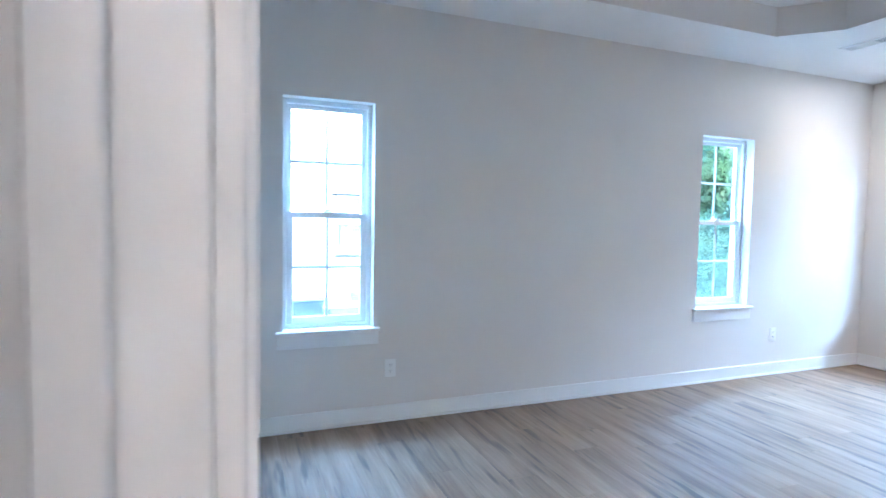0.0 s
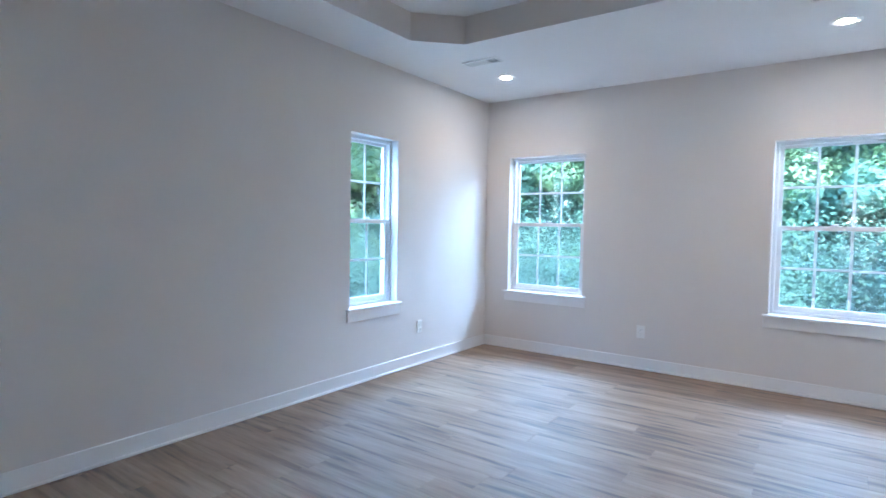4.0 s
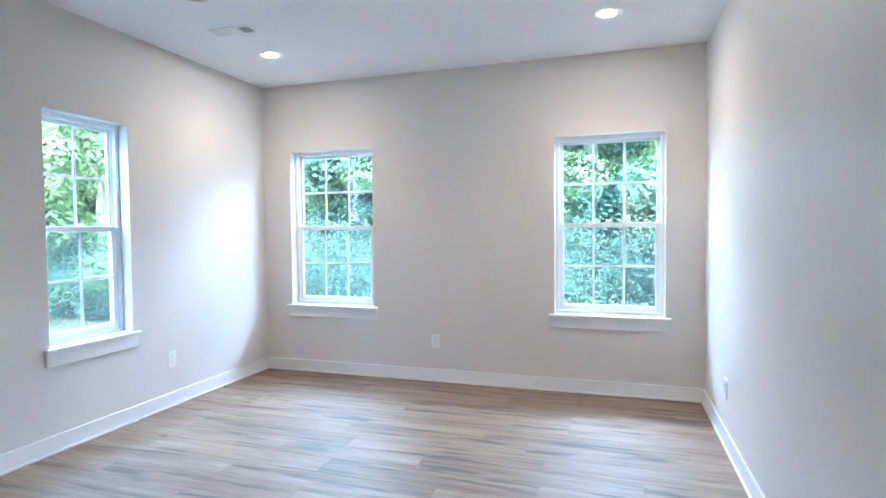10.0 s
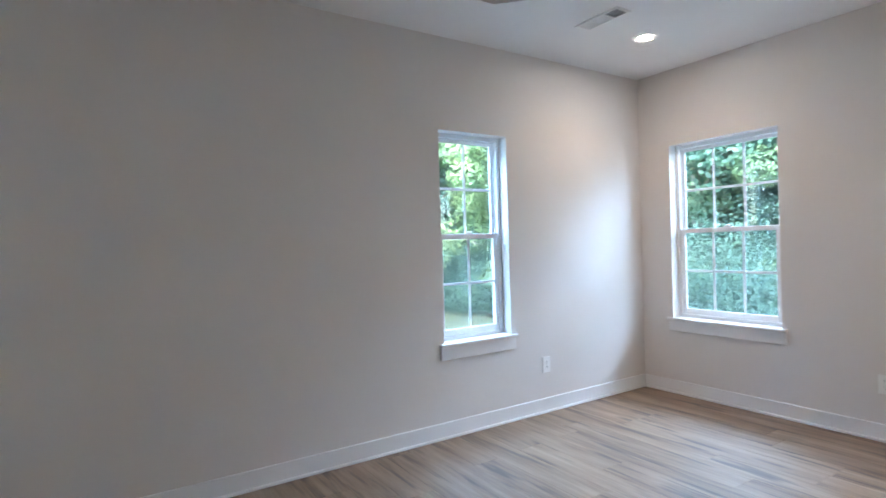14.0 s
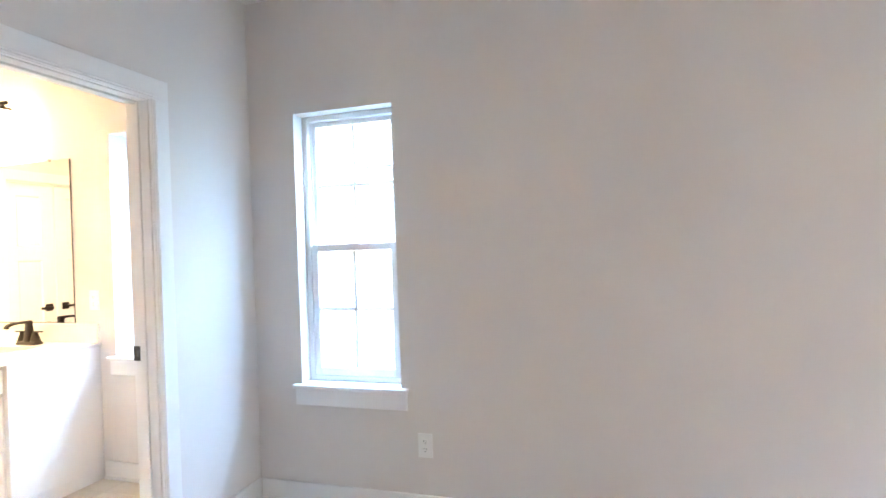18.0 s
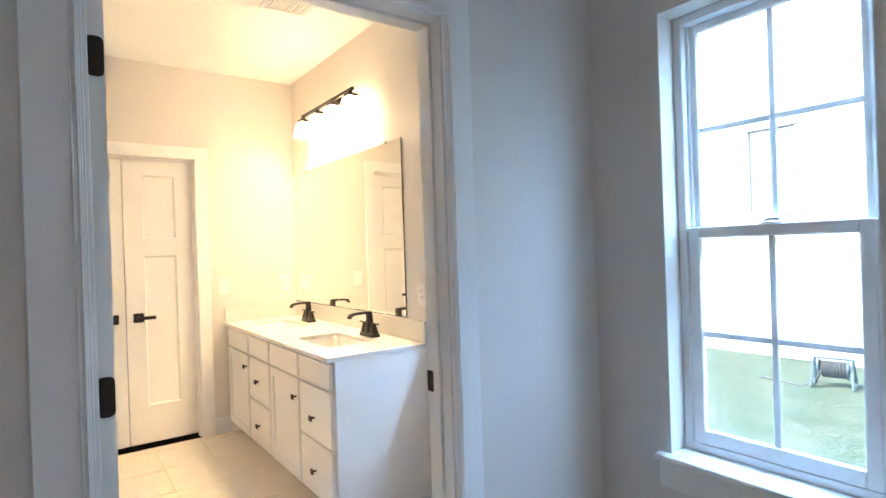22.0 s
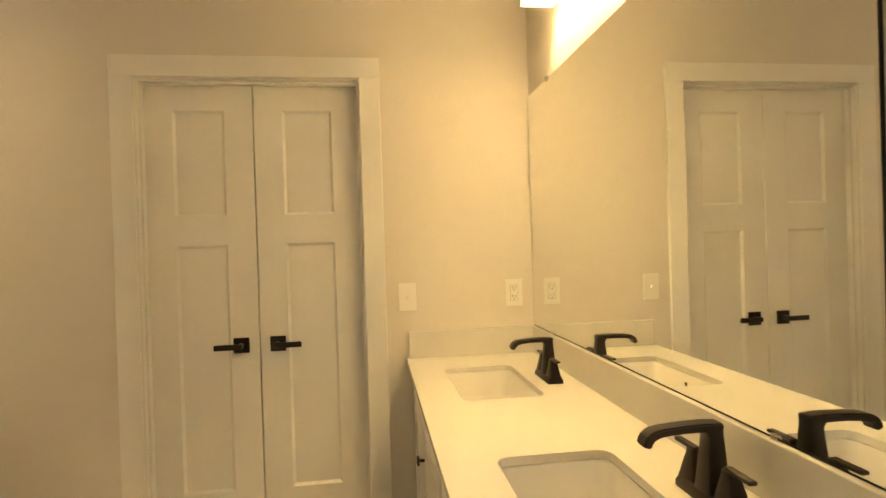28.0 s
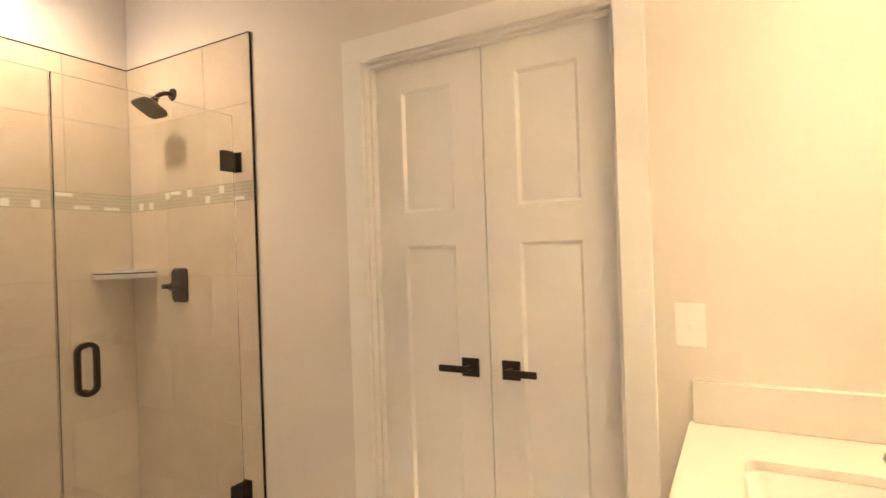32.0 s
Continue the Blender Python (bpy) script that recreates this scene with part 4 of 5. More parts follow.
def faucet(x, y):
    """A dark two-handle centre-set faucet; the spout reaches over the basin, towards -y."""
    f = thing("faucet", "dark bronze two-handle faucet with a squared arching spout", "faucet", "vanity faucets", at=(x, y, CT))

    def ring(cx, cy, w, d, z):
        return rrect(cx, cy, w, d, min(w, d) * 0.14, z, 2)

    base = B()
    loft(base, [ring(0, 0, 0.168, 0.056, 0.0), ring(0, 0, 0.168, 0.056, 0.010), ring(0, 0, 0.158, 0.048, 0.019), ring(0, 0, 0.150, 0.042, 0.022)])
    part("base", base, BRONZE, f, smooth=True)
    col = B()
    loft(col, [ring(0, 0.0, 0.052, 0.046, 0.020), ring(0, 0.001, 0.042, 0.040, 0.060), ring(0, 0.002, 0.034, 0.034, 0.105), ring(0, 0.002, 0.031, 0.031, 0.124), ring(0, -0.002, 0.030, 0.038, 0.136), ring(0, -0.004, 0.029, 0.042, 0.147)])
    part("column", col, BRONZE, f, smooth=True)
    sp = B()
    path = ((0.017, 0.141, 0.014), (-0.020, 0.142, 0.016), (-0.060, 0.1415, 0.0145), (-0.098, 0.139, 0.0145), (-0.117, 0.135, 0.016), (-0.128, 0.126, 0.017), (-0.132, 0.113, 0.016))
    rings = []
    for i, (yy, zz, hh) in enumerate(path):
        p0, p1 = path[max(i - 1, 0)], path[min(i + 1, len(path) - 1)]
        d = Vector((p1[0] - p0[0], p1[1] - p0[1])).normalized()
        nx, nz = -d.y, d.x
        rings.append([Vector((sx * 0.0165, yy + s * hh / 2 * nx * 1.0, zz + s * hh / 2 * nz)) for sx, s in ((-1, -1), (1, -1), (1, 1), (-1, 1))])
    loft(sp, rings)
    bmesh.ops.bevel(sp, geom=list(sp.edges), offset=0.003, segments=2, affect="EDGES")
    part("spout", sp, BRONZE, f, smooth=True)
    for s in (-1, 1):
        hb = B()
        loft(hb, [ring(s * 0.056, 0, 0.054, 0.042, 0.020), ring(s * 0.055, 0, 0.047, 0.038, 0.030), ring(s * 0.0545, 0, 0.037, 0.033, 0.048), ring(s * 0.054, 0, 0.025, 0.025, 0.068), ring(s * 0.054, 0, 0.022, 0.022, 0.080)])
        h = part("handle", hb, BRONZE, f, smooth=True)
        part("lever", box(B(), *sorted((s * 0.044, s * 0.112)), -0.0085, 0.0085, 0.076, 0.084, 0.003, 2), BRONZE, h)
    return f


faucet(-1.585, -0.112)
faucet(-2.540, -0.108)

mir = thing("mirror", "large frameless wall mirror over the vanity", "mirror")
part("backing", box(B(), XB + 0.002, -1.331, -0.0070, -0.0005, 0.9557, 1.991), EDGE, mir, "dark mirror edge")
part("mirror_sheet", box(B(), XB + 0.007, -1.332, -0.0080, -0.0071, 0.9602, 1.990), MIRROR, mir)
for x, z in ((-2.76, 1.991), (-1.50, 1.991), (-2.78, 0.957), (-1.55, 0.957)):
    part("clip", box(B(), x - 0.009, x + 0.009, -0.0135, -0.0005, z - 0.009, z + 0.009, 0.001), CHROME, mir)

# bar light over the mirror, switched on
vl = thing("vanity_light", "dark bronze bar light with four lit square glass shades", "wall light", at=(-2.165, 0, 0))
part("back_plate", box(B(), -0.085, 0.085, -0.022, -0.001, 2.325, 2.425, 0.004, 2), BRONZE, vl)
part("bar", box(B(), -0.425, 0.425, -0.095, -0.078, 2.358, 2.380, 0.002), BRONZE, vl)
part("arm", box(B(), -0.012, 0.012, -0.080, -0.020, 2.362, 2.376), BRONZE, vl)
for x in (-0.39, -0.13, 0.13, 0.39):
    st = B()
    cyl(st, (x, -0.0865, 2.358), (x, -0.0865, 2.340), 0.012, n=14)
    box(st, x - 0.036, x + 0.036, -0.1225, -0.0505, 2.318, 2.341, 0.004)
    cap = part("socket_cup", st, BRONZE, vl)
    sh = B()
    loft(sh, [rrect(x, -0.0865, w, w, 0.006, z, 2) for w, z in ((0.076, 2.319), (0.092, 2.300), (0.125, 2.215), (0.119, 2.215), (0.088, 2.298), (0.070, 2.312))], False, True)
    part("shade", sh, SHADE, vl, "glowing white glass shade")
    lamp = new("vanity_lamp", bpy.data.lights.new("vanity_lamp", "POINT"))
    lamp.data.energy, lamp.data.color, lamp.data.shadow_soft_size = 2.35, (1.0, 0.75, 0.375), 0.020
    lamp.location = (-2.165 + x, -0.0865, 2.298)


# ---- shower ----
GY = -2.385
shower = thing("shower_screen", "frameless clear glass shower door beside a fixed pane", "shower screen")
dg = part("glass_door", box(B(), -3.000, -2.290, GY - 0.005, GY + 0.005, 0.125, 1.964, 0.001), SHGLASS, shower)
fp = part("fixed_pane", box(B(), -2.284, -1.604, GY - 0.005, GY + 0.005, 0.112, 1.964, 0.001), SHGLASS, shower)
dg.visible_shadow = fp.visible_shadow = False
for z in (0.315, 1.760):
    hp = B()
    box(hp, -3.0255, -3.018, GY - 0.027, GY + 0.027, z - 0.045, z + 0.045, 0.002)
    box(hp, -3.018, -2.936, GY - 0.012, GY - 0.0055, z - 0.045, z + 0.045, 0.002)
    box(hp, -2.990, -2.936, GY + 0.0055, GY + 0.013, z - 0.045, z + 0.045, 0.002)
    part("hinge", hp, BRONZE, shower, "black clamp hinge")
for s in (1,):
    y0, y1 = GY + s * 0.0055, GY + s * 0.045
    zc, r = 0.987, 0.026
    pts = []
    x = -2.362
    pb = B()
    zz0, zz1, w = zc - 0.082, zc + 0.082, 0.030
    loop = []
    for (cx, cz, a0) in ((x + w - r, zz1 - r, 0), (x - w + r, zz1 - r, 90), (x - w + r, zz0 + r, 180), (x + w - r, zz0 + r, 270)):
        for k in range(6):
            a = radians(a0 + 18 * k)
            loop.append((cx + r * math.cos(a), cz + r * math.sin(a)))
    rr = []
    m = len(loop)
    for i in range(m):
        p, q = Vector(loop[i - 1]), Vector(loop[(i + 1) % m])
        d = (q - p).normalized()
        nrm = Vector((d.y, -d.x))
        c = Vector(loop[i])
        rr.append([Vector((c.x + nrm.x * u * 0.008, (GY + s * 0.026) + v * 0.008, c.y + nrm.y * u * 0.008)) for u, v in ((1, -1), (1, 1), (-1, 1), (-1, -1))])
    vs = [[pb.verts.new(p) for p in ring] for ring in rr]
    for i in range(m):
        a, b = vs[i], vs[(i + 1) % m]
        for k in range(4):
            pb.faces.new((a[k], a[(k + 1) % 4], b[(k + 1) % 4], b[k]))
    for z in (zc - 0.075, zc + 0.075):
        cyl(pb, (x, y0, z), (x, GY + s * 0.020, z), 0.007, n=12)
    part("door_pull", pb, BRONZE, shower, "black looped pull handle", True)

tray = thing("shower_tray", "low cream shower pan behind a tiled kerb", "shower pan", kind="structure")
part("pan", box(B(), XB + 0.014, -1.602, YS + 0.014, GY - 0.052, 0.0, 0.055, 0.004), QUARTZ, tray)
part("kerb", box(B(), XB + 0.001, -1.602, GY - 0.05, GY + 0.05, 0.0, 0.112, 0.004), WTILE, tray)

sh_head = thing("rain_shower", "dark bronze square rain shower on a bent arm", "shower", at=(XB + 0.012, -2.818, 2.136))
part("flange", cyl(B(), (0, 0, 0), (0.008, 0, 0), 0.030, 0.026, n=28), BRONZE, sh_head)
part("arm", tube(B(), [(0.006, 0, 0), (0.040, 0, -0.003), (0.068, 0, -0.016), (0.092, 0, -0.040)], 0.0105, 12), BRONZE, sh_head, smooth=True)
hd = B()
ball = Vector((0.098, 0, -0.047))
loft(hd, [[ball + Euler((0, radians(152), 0)).to_matrix() @ Vector((p.x, p.y, z)) for p in rrect(0, 0, w, w, w * 0.22, 0, 3)] for w, z in ((0.026, -0.012), (0.034, 0.012), (0.082, 0.030), (0.126, 0.044), (0.132, 0.052), (0.128, 0.057))])
part("head", hd, BRONZE, sh_head, smooth=True)
valve = thing("shower_valve", "dark bronze rounded-square shower valve with a lever", "shower valve", at=(XB + 0.012, -2.810, 1.218))
vp = B()
loft(vp, [[Vector((d, p.x, p.y)) for p in rrect(0, 0, w, w * 1.45, 0.022, 0, 4)] for w, d in ((0.114, 0.0), (0.114, 0.005), (0.104, 0.012))])
part("plate", vp, BRONZE, valve, smooth=True)
part("hub", cyl(B(), (0.010, 0, -0.004), (0.052, 0, -0.004), 0.025, 0.020, n=24), BRONZE, valve)
part("lever", box(B(), 0.044, 0.060, -0.060, 0.014, -0.014, 0.008, 0.004, 2), BRONZE, valve)
shelf = thing("corner_shelf", "cream ceramic corner shelf in the tiled shower", "shelf", at=(XB + 0.012, YS + 0.012, 1.297))
cs = B()
outline = [(0, 0)] + [(0.205 * math.cos(radians(a)) ** 0.8 if a < 90 else 0.0, 0.205 * math.sin(radians(a)) ** 0.8) for a in range(0, 91, 10)]
loft(cs, [[Vector((*p, z)) for p in outline] for z in (-0.010, 0.0)])
part("shelf_board", cs, QUARTZ, shelf)
rimb = B()
loft(rimb, [[Vector((p[0] * s, p[1] * s, z)) for p in outline] for s, z in ((0.98, -0.038), (0.99, -0.0165))])
part("underside", rimb, QUARTZ, shelf)
# black filler paints the shade in the slit under the board
gap = B()
loft(gap, [[Vector((p[0] * 0.94, p[1] * 0.94, z)) for p in outline] for z in (-0.0164, -0.0101)])
part("groove_shade", gap, EDGE, shelf)


# ---- neighbourhood ----
GZ = -0.42


def ground_z(x, y):
    """Level round the houses, rising gently beyond the street."""
    return GZ + 0.045 * max(0.0, min(-0.6 * x + 0.8 * y - 14.0, 90.0))


def sheet(name, xs, ys, lift, mat, label, category):
    bm = B()
    g = [[bm.verts.new((x, y, ground_z(x, y) + lift)) for y in ys] for x in xs]
    for i in range(len(xs) - 1):
        for j in range(len(ys) - 1):
            bm.faces.new((g[i][j], g[i + 1][j], g[i + 1][j + 1], g[i][j + 1]))
    return solid(name, bm, mat, label, category, kind="structure")


steps = [-900, -400, -200, -120, -80] + list(range(-60, 61, 3)) + [80, 120, 200, 400, 900]
sheet("ground", steps, steps, 0.0, LAWN, "mown lawn reaching far out", "ground")
solid("foundation", box(B(), XB - 0.12, XF + 0.155, YR - 0.12, 0.165, GZ, -0.1), CONCRETE, "concrete foundation under the rooms", "foundation", kind="structure")


def neighbour():
    hx0, hx1, hy0, hy1 = -6.24, 5.2, 7.0, 16.0
    zb, ze = 3.06, 4.40
    xm, zr = (hx0 + hx1) / 2, 6.85
    h = thing("neighbour_house", "pale brick house with white lap siding in its gable", "house")
    holes = [(-2.56, -1.94, 1.74, 2.95), (1.84, 2.72, 0.70, 1.78)]
    w = wall("front", "x", hy0, hy0 + 0.25, hx0, hx1, GZ, zb, holes, MORTAR, "")
    w.parent = h
    for k in ("label", "category", "kind"):
        if k in w:
            del w[k]
    w.name = "brick_wall"
    lay_bricks(w, hx0, hx1, hy0, GZ, zb, holes)
    part("side_wall", box(B(), hx0, hx0 + 0.25, hy0 + 0.25, hy1, GZ, ze), BRICK, h)
    part("side_wall", box(B(), hx1 - 0.25, hx1, hy0 + 0.25, hy1, GZ, ze), BRICK, h)
    part("back_wall", box(B(), hx0 + 0.25, hx1 - 0.25, hy1 - 0.25, hy1, GZ, ze), BRICK, h)
    gb = B()
    loft(gb, [[Vector((x, y, z)) for x, z in ((hx0, zb), (hx1, zb), (hx1, ze), (xm, zr), (hx0, ze))] for y in (hy0 + 0.03, hy0 + 0.25)])
    gable = part("gable_wall", gb, SIDING, h)
    n = int((zr - zb - 0.2) / 0.105)
    for i in range(n):
        z = zb + i * 0.105
        k = max(0.0, (z + 0.105 - ze) / (zr - ze))
        a, b = hx0 + (xm - hx0) * k, hx1 - (hx1 - xm) * k
        sb = B()
        loft(sb, [[Vector((x, y, zz)) for y, zz in ((hy0 + 0.029, z), (hy0 - 0.012, z), (hy0 + 0.012, z + 0.104), (hy0 + 0.029, z + 0.104))] for x in (a, b)])
        part("siding_board", sb, SIDING, gable)
    part("corner_board", box(B(), hx0 - 0.012, hx0 + 0.10, hy0 - 0.02, hy0 + 0.03, zb, ze, 0.004), VINYL, gable)
    for s, xe in ((-1, hx0), (1, hx1)):
        dx, dz = xm - xe, zr - ze
        ex, ez = xe + s * 0.45, ze - 0.45 * dz / abs(dx)
        rf = B()
        loft(rf, [[Vector((x, y, z)) for x, z in ((ex, ez + 0.10), (xm, zr + 0.10), (xm, zr + 0.24), (ex, ez + 0.24))] for y in (hy0 - 0.40, hy1 + 0.4)])
        slope = part("roof", rf, SHINGLE, h, "dark shingled roof slope")
        rk = B()
        loft(rk, [[Vector((x, y, z)) for x, z in ((ex, ez - 0.10), (xm, zr - 0.10), (xm, zr + 0.16), (ex, ez + 0.16))] for y in (hy0 - 0.425, hy0 - 0.401)])
        part("rake_board", rk, VINYL, slope)
        sf = B()
        loft(sf, [[Vector((x, y, z)) for x, z in ((ex, ez - 0.02), (xm, zr - 0.02), (xm, zr + 0.098), (ex, ez + 0.098))] for y in (hy0 - 0.40, hy0 + 0.02)])
        part("soffit", sf, VINYL, slope)
        part("gutter", box(B(), *sorted((ex, ex + s * 0.11)), hy0 - 0.40, hy1 + 0.4, ez + 0.02, ez + 0.15, 0.01), VINYL, slope)
    ds = part("downspout", box(B(), hx0 + 0.10, hx0 + 0.18, hy0 - 0.085, hy0 - 0.014, GZ + 0.14, ze - 0.3, 0.008), VINYL, h)
    part("downspout_elbow", tube(B(), [(hx0 + 0.14, hy0 - 0.05, GZ + 0.16), (hx0 + 0.14, hy0 - 0.09, GZ + 0.09), (hx0 + 0.12, hy0 - 0.22, GZ + 0.06)], 0.042, 8), VINYL, ds)
    for x in (-4.35, 2.12, 4.2):
        vt = part("foundation_vent", box(B(), x, x + 0.36, hy0 - 0.016, hy0 + 0.01, GZ + 0.12, GZ + 0.30), EDGE, h, "dark vent low in the brickwork")
        for i in range(4):
            part("slat", box(B(), x + 0.01, x + 0.35, hy0 - 0.022, hy0 - 0.017, GZ + 0.135 + i * 0.042, GZ + 0.155 + i * 0.042), GREYMET, vt)
    for a, b, c, d in holes:
        wn_ = part("window", box(B(), a, b, hy0 + 0.14, hy0 + 0.16, c, d), BLIND, h, "blind drawn behind the panes")
        fr = B()
        for q in ((a, a + 0.05, c, d), (b - 0.05, b, c, d), (a + 0.05, b - 0.05, c, c + 0.05), (a + 0.05, b - 0.05, d - 0.05, d), (a + 0.05, b - 0.05, (c + d) / 2 - 0.025, (c + d) / 2 + 0.025)):
            box(fr, q[0], q[1], hy0 + 0.06, hy0 + 0.11, q[2], q[3])
        for i in (1, 2):
            x = a + (b - a) * i / 3
            box(fr, x - 0.012, x + 0.012, hy0 + 0.08, hy0 + 0.10, c + 0.05, d - 0.05)
        part("window_frame", fr, VINYL, wn_)
        part("pane", box(B(), a + 0.05, b - 0.05, hy0 + 0.088, hy0 + 0.092, c + 0.05, d - 0.05), GLASS, wn_)
        for i in range(int((d - c) / 0.075)):
            part("slat", box(B(), a + 0.05, b - 0.05, hy0 + 0.115, hy0 + 0.128, c + 0.05 + i * 0.075, c + 0.10 + i * 0.075), PLASTIC, wn_)
        part("window_sill", box(B(), a - 0.06, b + 0.06, hy0 - 0.05, hy0 + 0.05, c - 0.07, c), SIDING, wn_)
        part("lintel", box(B(), a - 0.10, b + 0.10, hy0 - 0.014, hy0 - 0.001, d, d + 0.02), EDGE, wn_)
    return h


def lay_bricks(parent, x0, x1, y, z0, z1, holes):
    """Running-bond bricks, 10 mm proud of the mortar: single pieces near the corner, the rest joined."""
    bl, bh, j = 0.205, 0.066, 0.011
    rng = random.Random(77)
    piece = {}
    verts, faces = [], []
    rows = int((z1 - z0) / (bh + j))
    for r in range(rows):
        za = z0 + r * (bh + j) + j / 2
        x = x0 + (0.0 if r % 2 else -(bl + j) / 2)
        while x < x1 - 0.02:
            a, b = max(x, x0), min(x + bl, x1)
            x += bl + j
            if b - a < 0.03 or any(h[0] - 0.01 < b and a < h[1] + 0.01 and h[2] - 0.08 < za + bh and za < h[3] + 0.03 for h in holes):
                continue
            if a < -4.95:
                key = round(b - a, 3)
                if key not in piece:
                    piece[key] = finish(box(B(), -key / 2, key / 2, -0.010, 0.0, 0.0, bh), "brick", BRICKS)
                ob = new("brick", piece[key])
                ob.parent = parent
                ob.location = ((a + b) / 2, y + rng.uniform(-0.001, 0.002), za)
            else:
                o = len(verts)
                d = y - 0.010 + rng.uniform(-0.001, 0.002)
                verts += [(a, d, za), (b, d, za), (b, d, za + bh), (a, d, za + bh), (a, y, za), (b, y, za), (b, y, za + bh), (a, y, za + bh)]
                faces += [(o, o + 1, o + 2, o + 3), (o + 1, o + 5, o + 6, o + 2), (o + 5, o + 4, o + 7, o + 6), (o + 4, o, o + 3, o + 7), (o + 3, o + 2, o + 6, o + 7), (o + 4, o + 5, o + 1, o)]
    me = bpy.data.meshes.new("brickwork")
    me.from_pydata(verts, [], faces)
    me.materials.append(BRICKS)
    ob = new("brickwork", me)
    ob.parent = parent
    tagged(ob, kind="stuff")


neighbour()
tray_ = solid("splash_block", loft(B(), [[Vector((x, y, z)) for x, z in ((-6.30, GZ), (-5.98, GZ), (-5.98, GZ + 0.05), (-6.02, GZ + 0.05), (-6.04, GZ + 0.015), (-6.24, GZ + 0.015), (-6.26, GZ + 0.05), (-6.30, GZ + 0.05))] for y in (6.15, 6.80)]), GREENP, "green plastic splash block under the downspout", "splash block")
tray_.matrix_world = pose(-6.15, 6.7, 0, 0, 0, -28) @ pose(6.14, -6.75, 0)


def condenser(x, y, k):
    c = thing("air_conditioner", "grey outdoor condenser unit on a concrete pad", "air conditioner", "condenser units", at=(x, y, GZ))
    c.scale = k
    part("pad", box(B(), -0.5, 0.5, -0.5, 0.5, 0.0, 0.07, 0.01), CONCRETE, c)
    part("coil_body", box(B(), -0.36, 0.36, -0.36, 0.36, 0.07, 0.62), SLOT, c)
    for i in range(16):
        z = 0.10 + i * 0.033
        lv = B()
        for q in ((-0.385, 0.385, -0.385, -0.365), (-0.385, 0.385, 0.365, 0.385), (-0.385, -0.365, -0.365, 0.365), (0.365, 0.385, -0.365, 0.365)):
            box(lv, *q, z, z + 0.016)
        part("louvre", lv, UNITMET, c)
    for sx in (-1, 1):
        for sy in (-1, 1):
            part("corner_post", box(B(), *sorted((sx * 0.36, sx * 0.40)), *sorted((sy * 0.36, sy * 0.40)), 0.07, 0.66, 0.004), UNITMET, c)
    part("top", box(B(), -0.41, 0.41, -0.41, 0.41, 0.66, 0.70, 0.01), UNITMET, c)
    part("fan_guard", cyl(B(), (0, 0, 0.70), (0, 0, 0.715), 0.30, 0.27, n=28), SLOT, c)
    yw = (7.0 - y) / k[1] - 0.01
    part("line_set", tube(B(), [(0.38, 0.20, 0.20), (0.52, 0.24, 0.16), (0.60, 0.50, 0.22), (0.60, yw, 0.50)], 0.035, 8), SLOT, c, "black insulated pipe to the house wall")
    return c


condenser(1.19, 6.3, (0.67, 0.67, 0.46))


def hose_reel(x, y, turn):
    """A low stand of bent tube with a drum of hose between its two ends."""
    h = thing("hose_reel", "low grey metal hose reel with dark hose on the lawn", "hose reel", at=(x, y, GZ), turn=turn)
    for s in (-1, 1):
        fr = tube(B(), [(s * 0.20, -0.17, 0.012), (s * 0.19, -0.10, 0.18), (s * 0.185, -0.05, 0.32), (s * 0.185, 0.05, 0.32), (s * 0.19, 0.10, 0.18), (s * 0.20, 0.17, 0.012)], 0.014, 8)
        tube(fr, [(s * 0.20, -0.19, 0.012), (s * 0.20, 0.19, 0.012)], 0.012, 8)
        part("side_frame", fr, UNITMET, h)
        part("flange", cyl(B(), (s * 0.135, 0, 0.20), (s * 0.150, 0, 0.20), 0.115, n=24), UNITMET, h)
    part("top_bar", tube(B(), [(-0.19, 0, 0.325), (0.19, 0, 0.325)], 0.014, 8), UNITMET, h)
    part("axle", cyl(B(), (-0.205, 0, 0.20), (0.205, 0, 0.20), 0.016, n=12), UNITMET, h)
    coil = B()
    for i in range(9):
        cx = -0.116 + i * 0.029
        ring = [(cx + 0.029 * k / 20, 0.088 * math.cos(math.pi * k / 10), 0.20 + 0.088 * math.sin(math.pi * k / 10)) for k in range(21)]
        tube(coil, ring, 0.014, 6)
    part("hose", coil, SLOT, h, "dark coiled hose", True)
    part("hose_end", tube(B(), [(-0.12, -0.09, 0.20), (-0.16, -0.16, 0.05), (-0.30, -0.20, 0.013), (-0.50, -0.10, 0.013), (-0.75, 0.02, 0.013)], 0.013, 6), SLOT, h, "dark hose trailing over the grass", True)
    return h


hose_reel(-1.13, 5.72, 12)
sheet("road", [-15.6, -14.0, -12.0, -10.4], list(range(-60, 121, 3)), 0.012, ASPHALT, "pale concrete street past the houses", "road")
hy = thing("fire_hydrant", "red cast fire hydrant on the grass verge", "fire hydrant", at=(-16.95, 20.0, ground_z(-16.95, 20.0)))
part("barrel", cyl(B(), (0, 0, 0), (0, 0, 0.55), 0.10, 0.09, n=16), RED, hy)
part("bonnet", cyl(B(), (0, 0, 0.55), (0, 0, 0.70), 0.12, 0.04, n=16), RED, hy)
part("nozzle", cyl(B(), (-0.18, 0, 0.42), (0.18, 0, 0.42), 0.055, n=12), RED, hy)


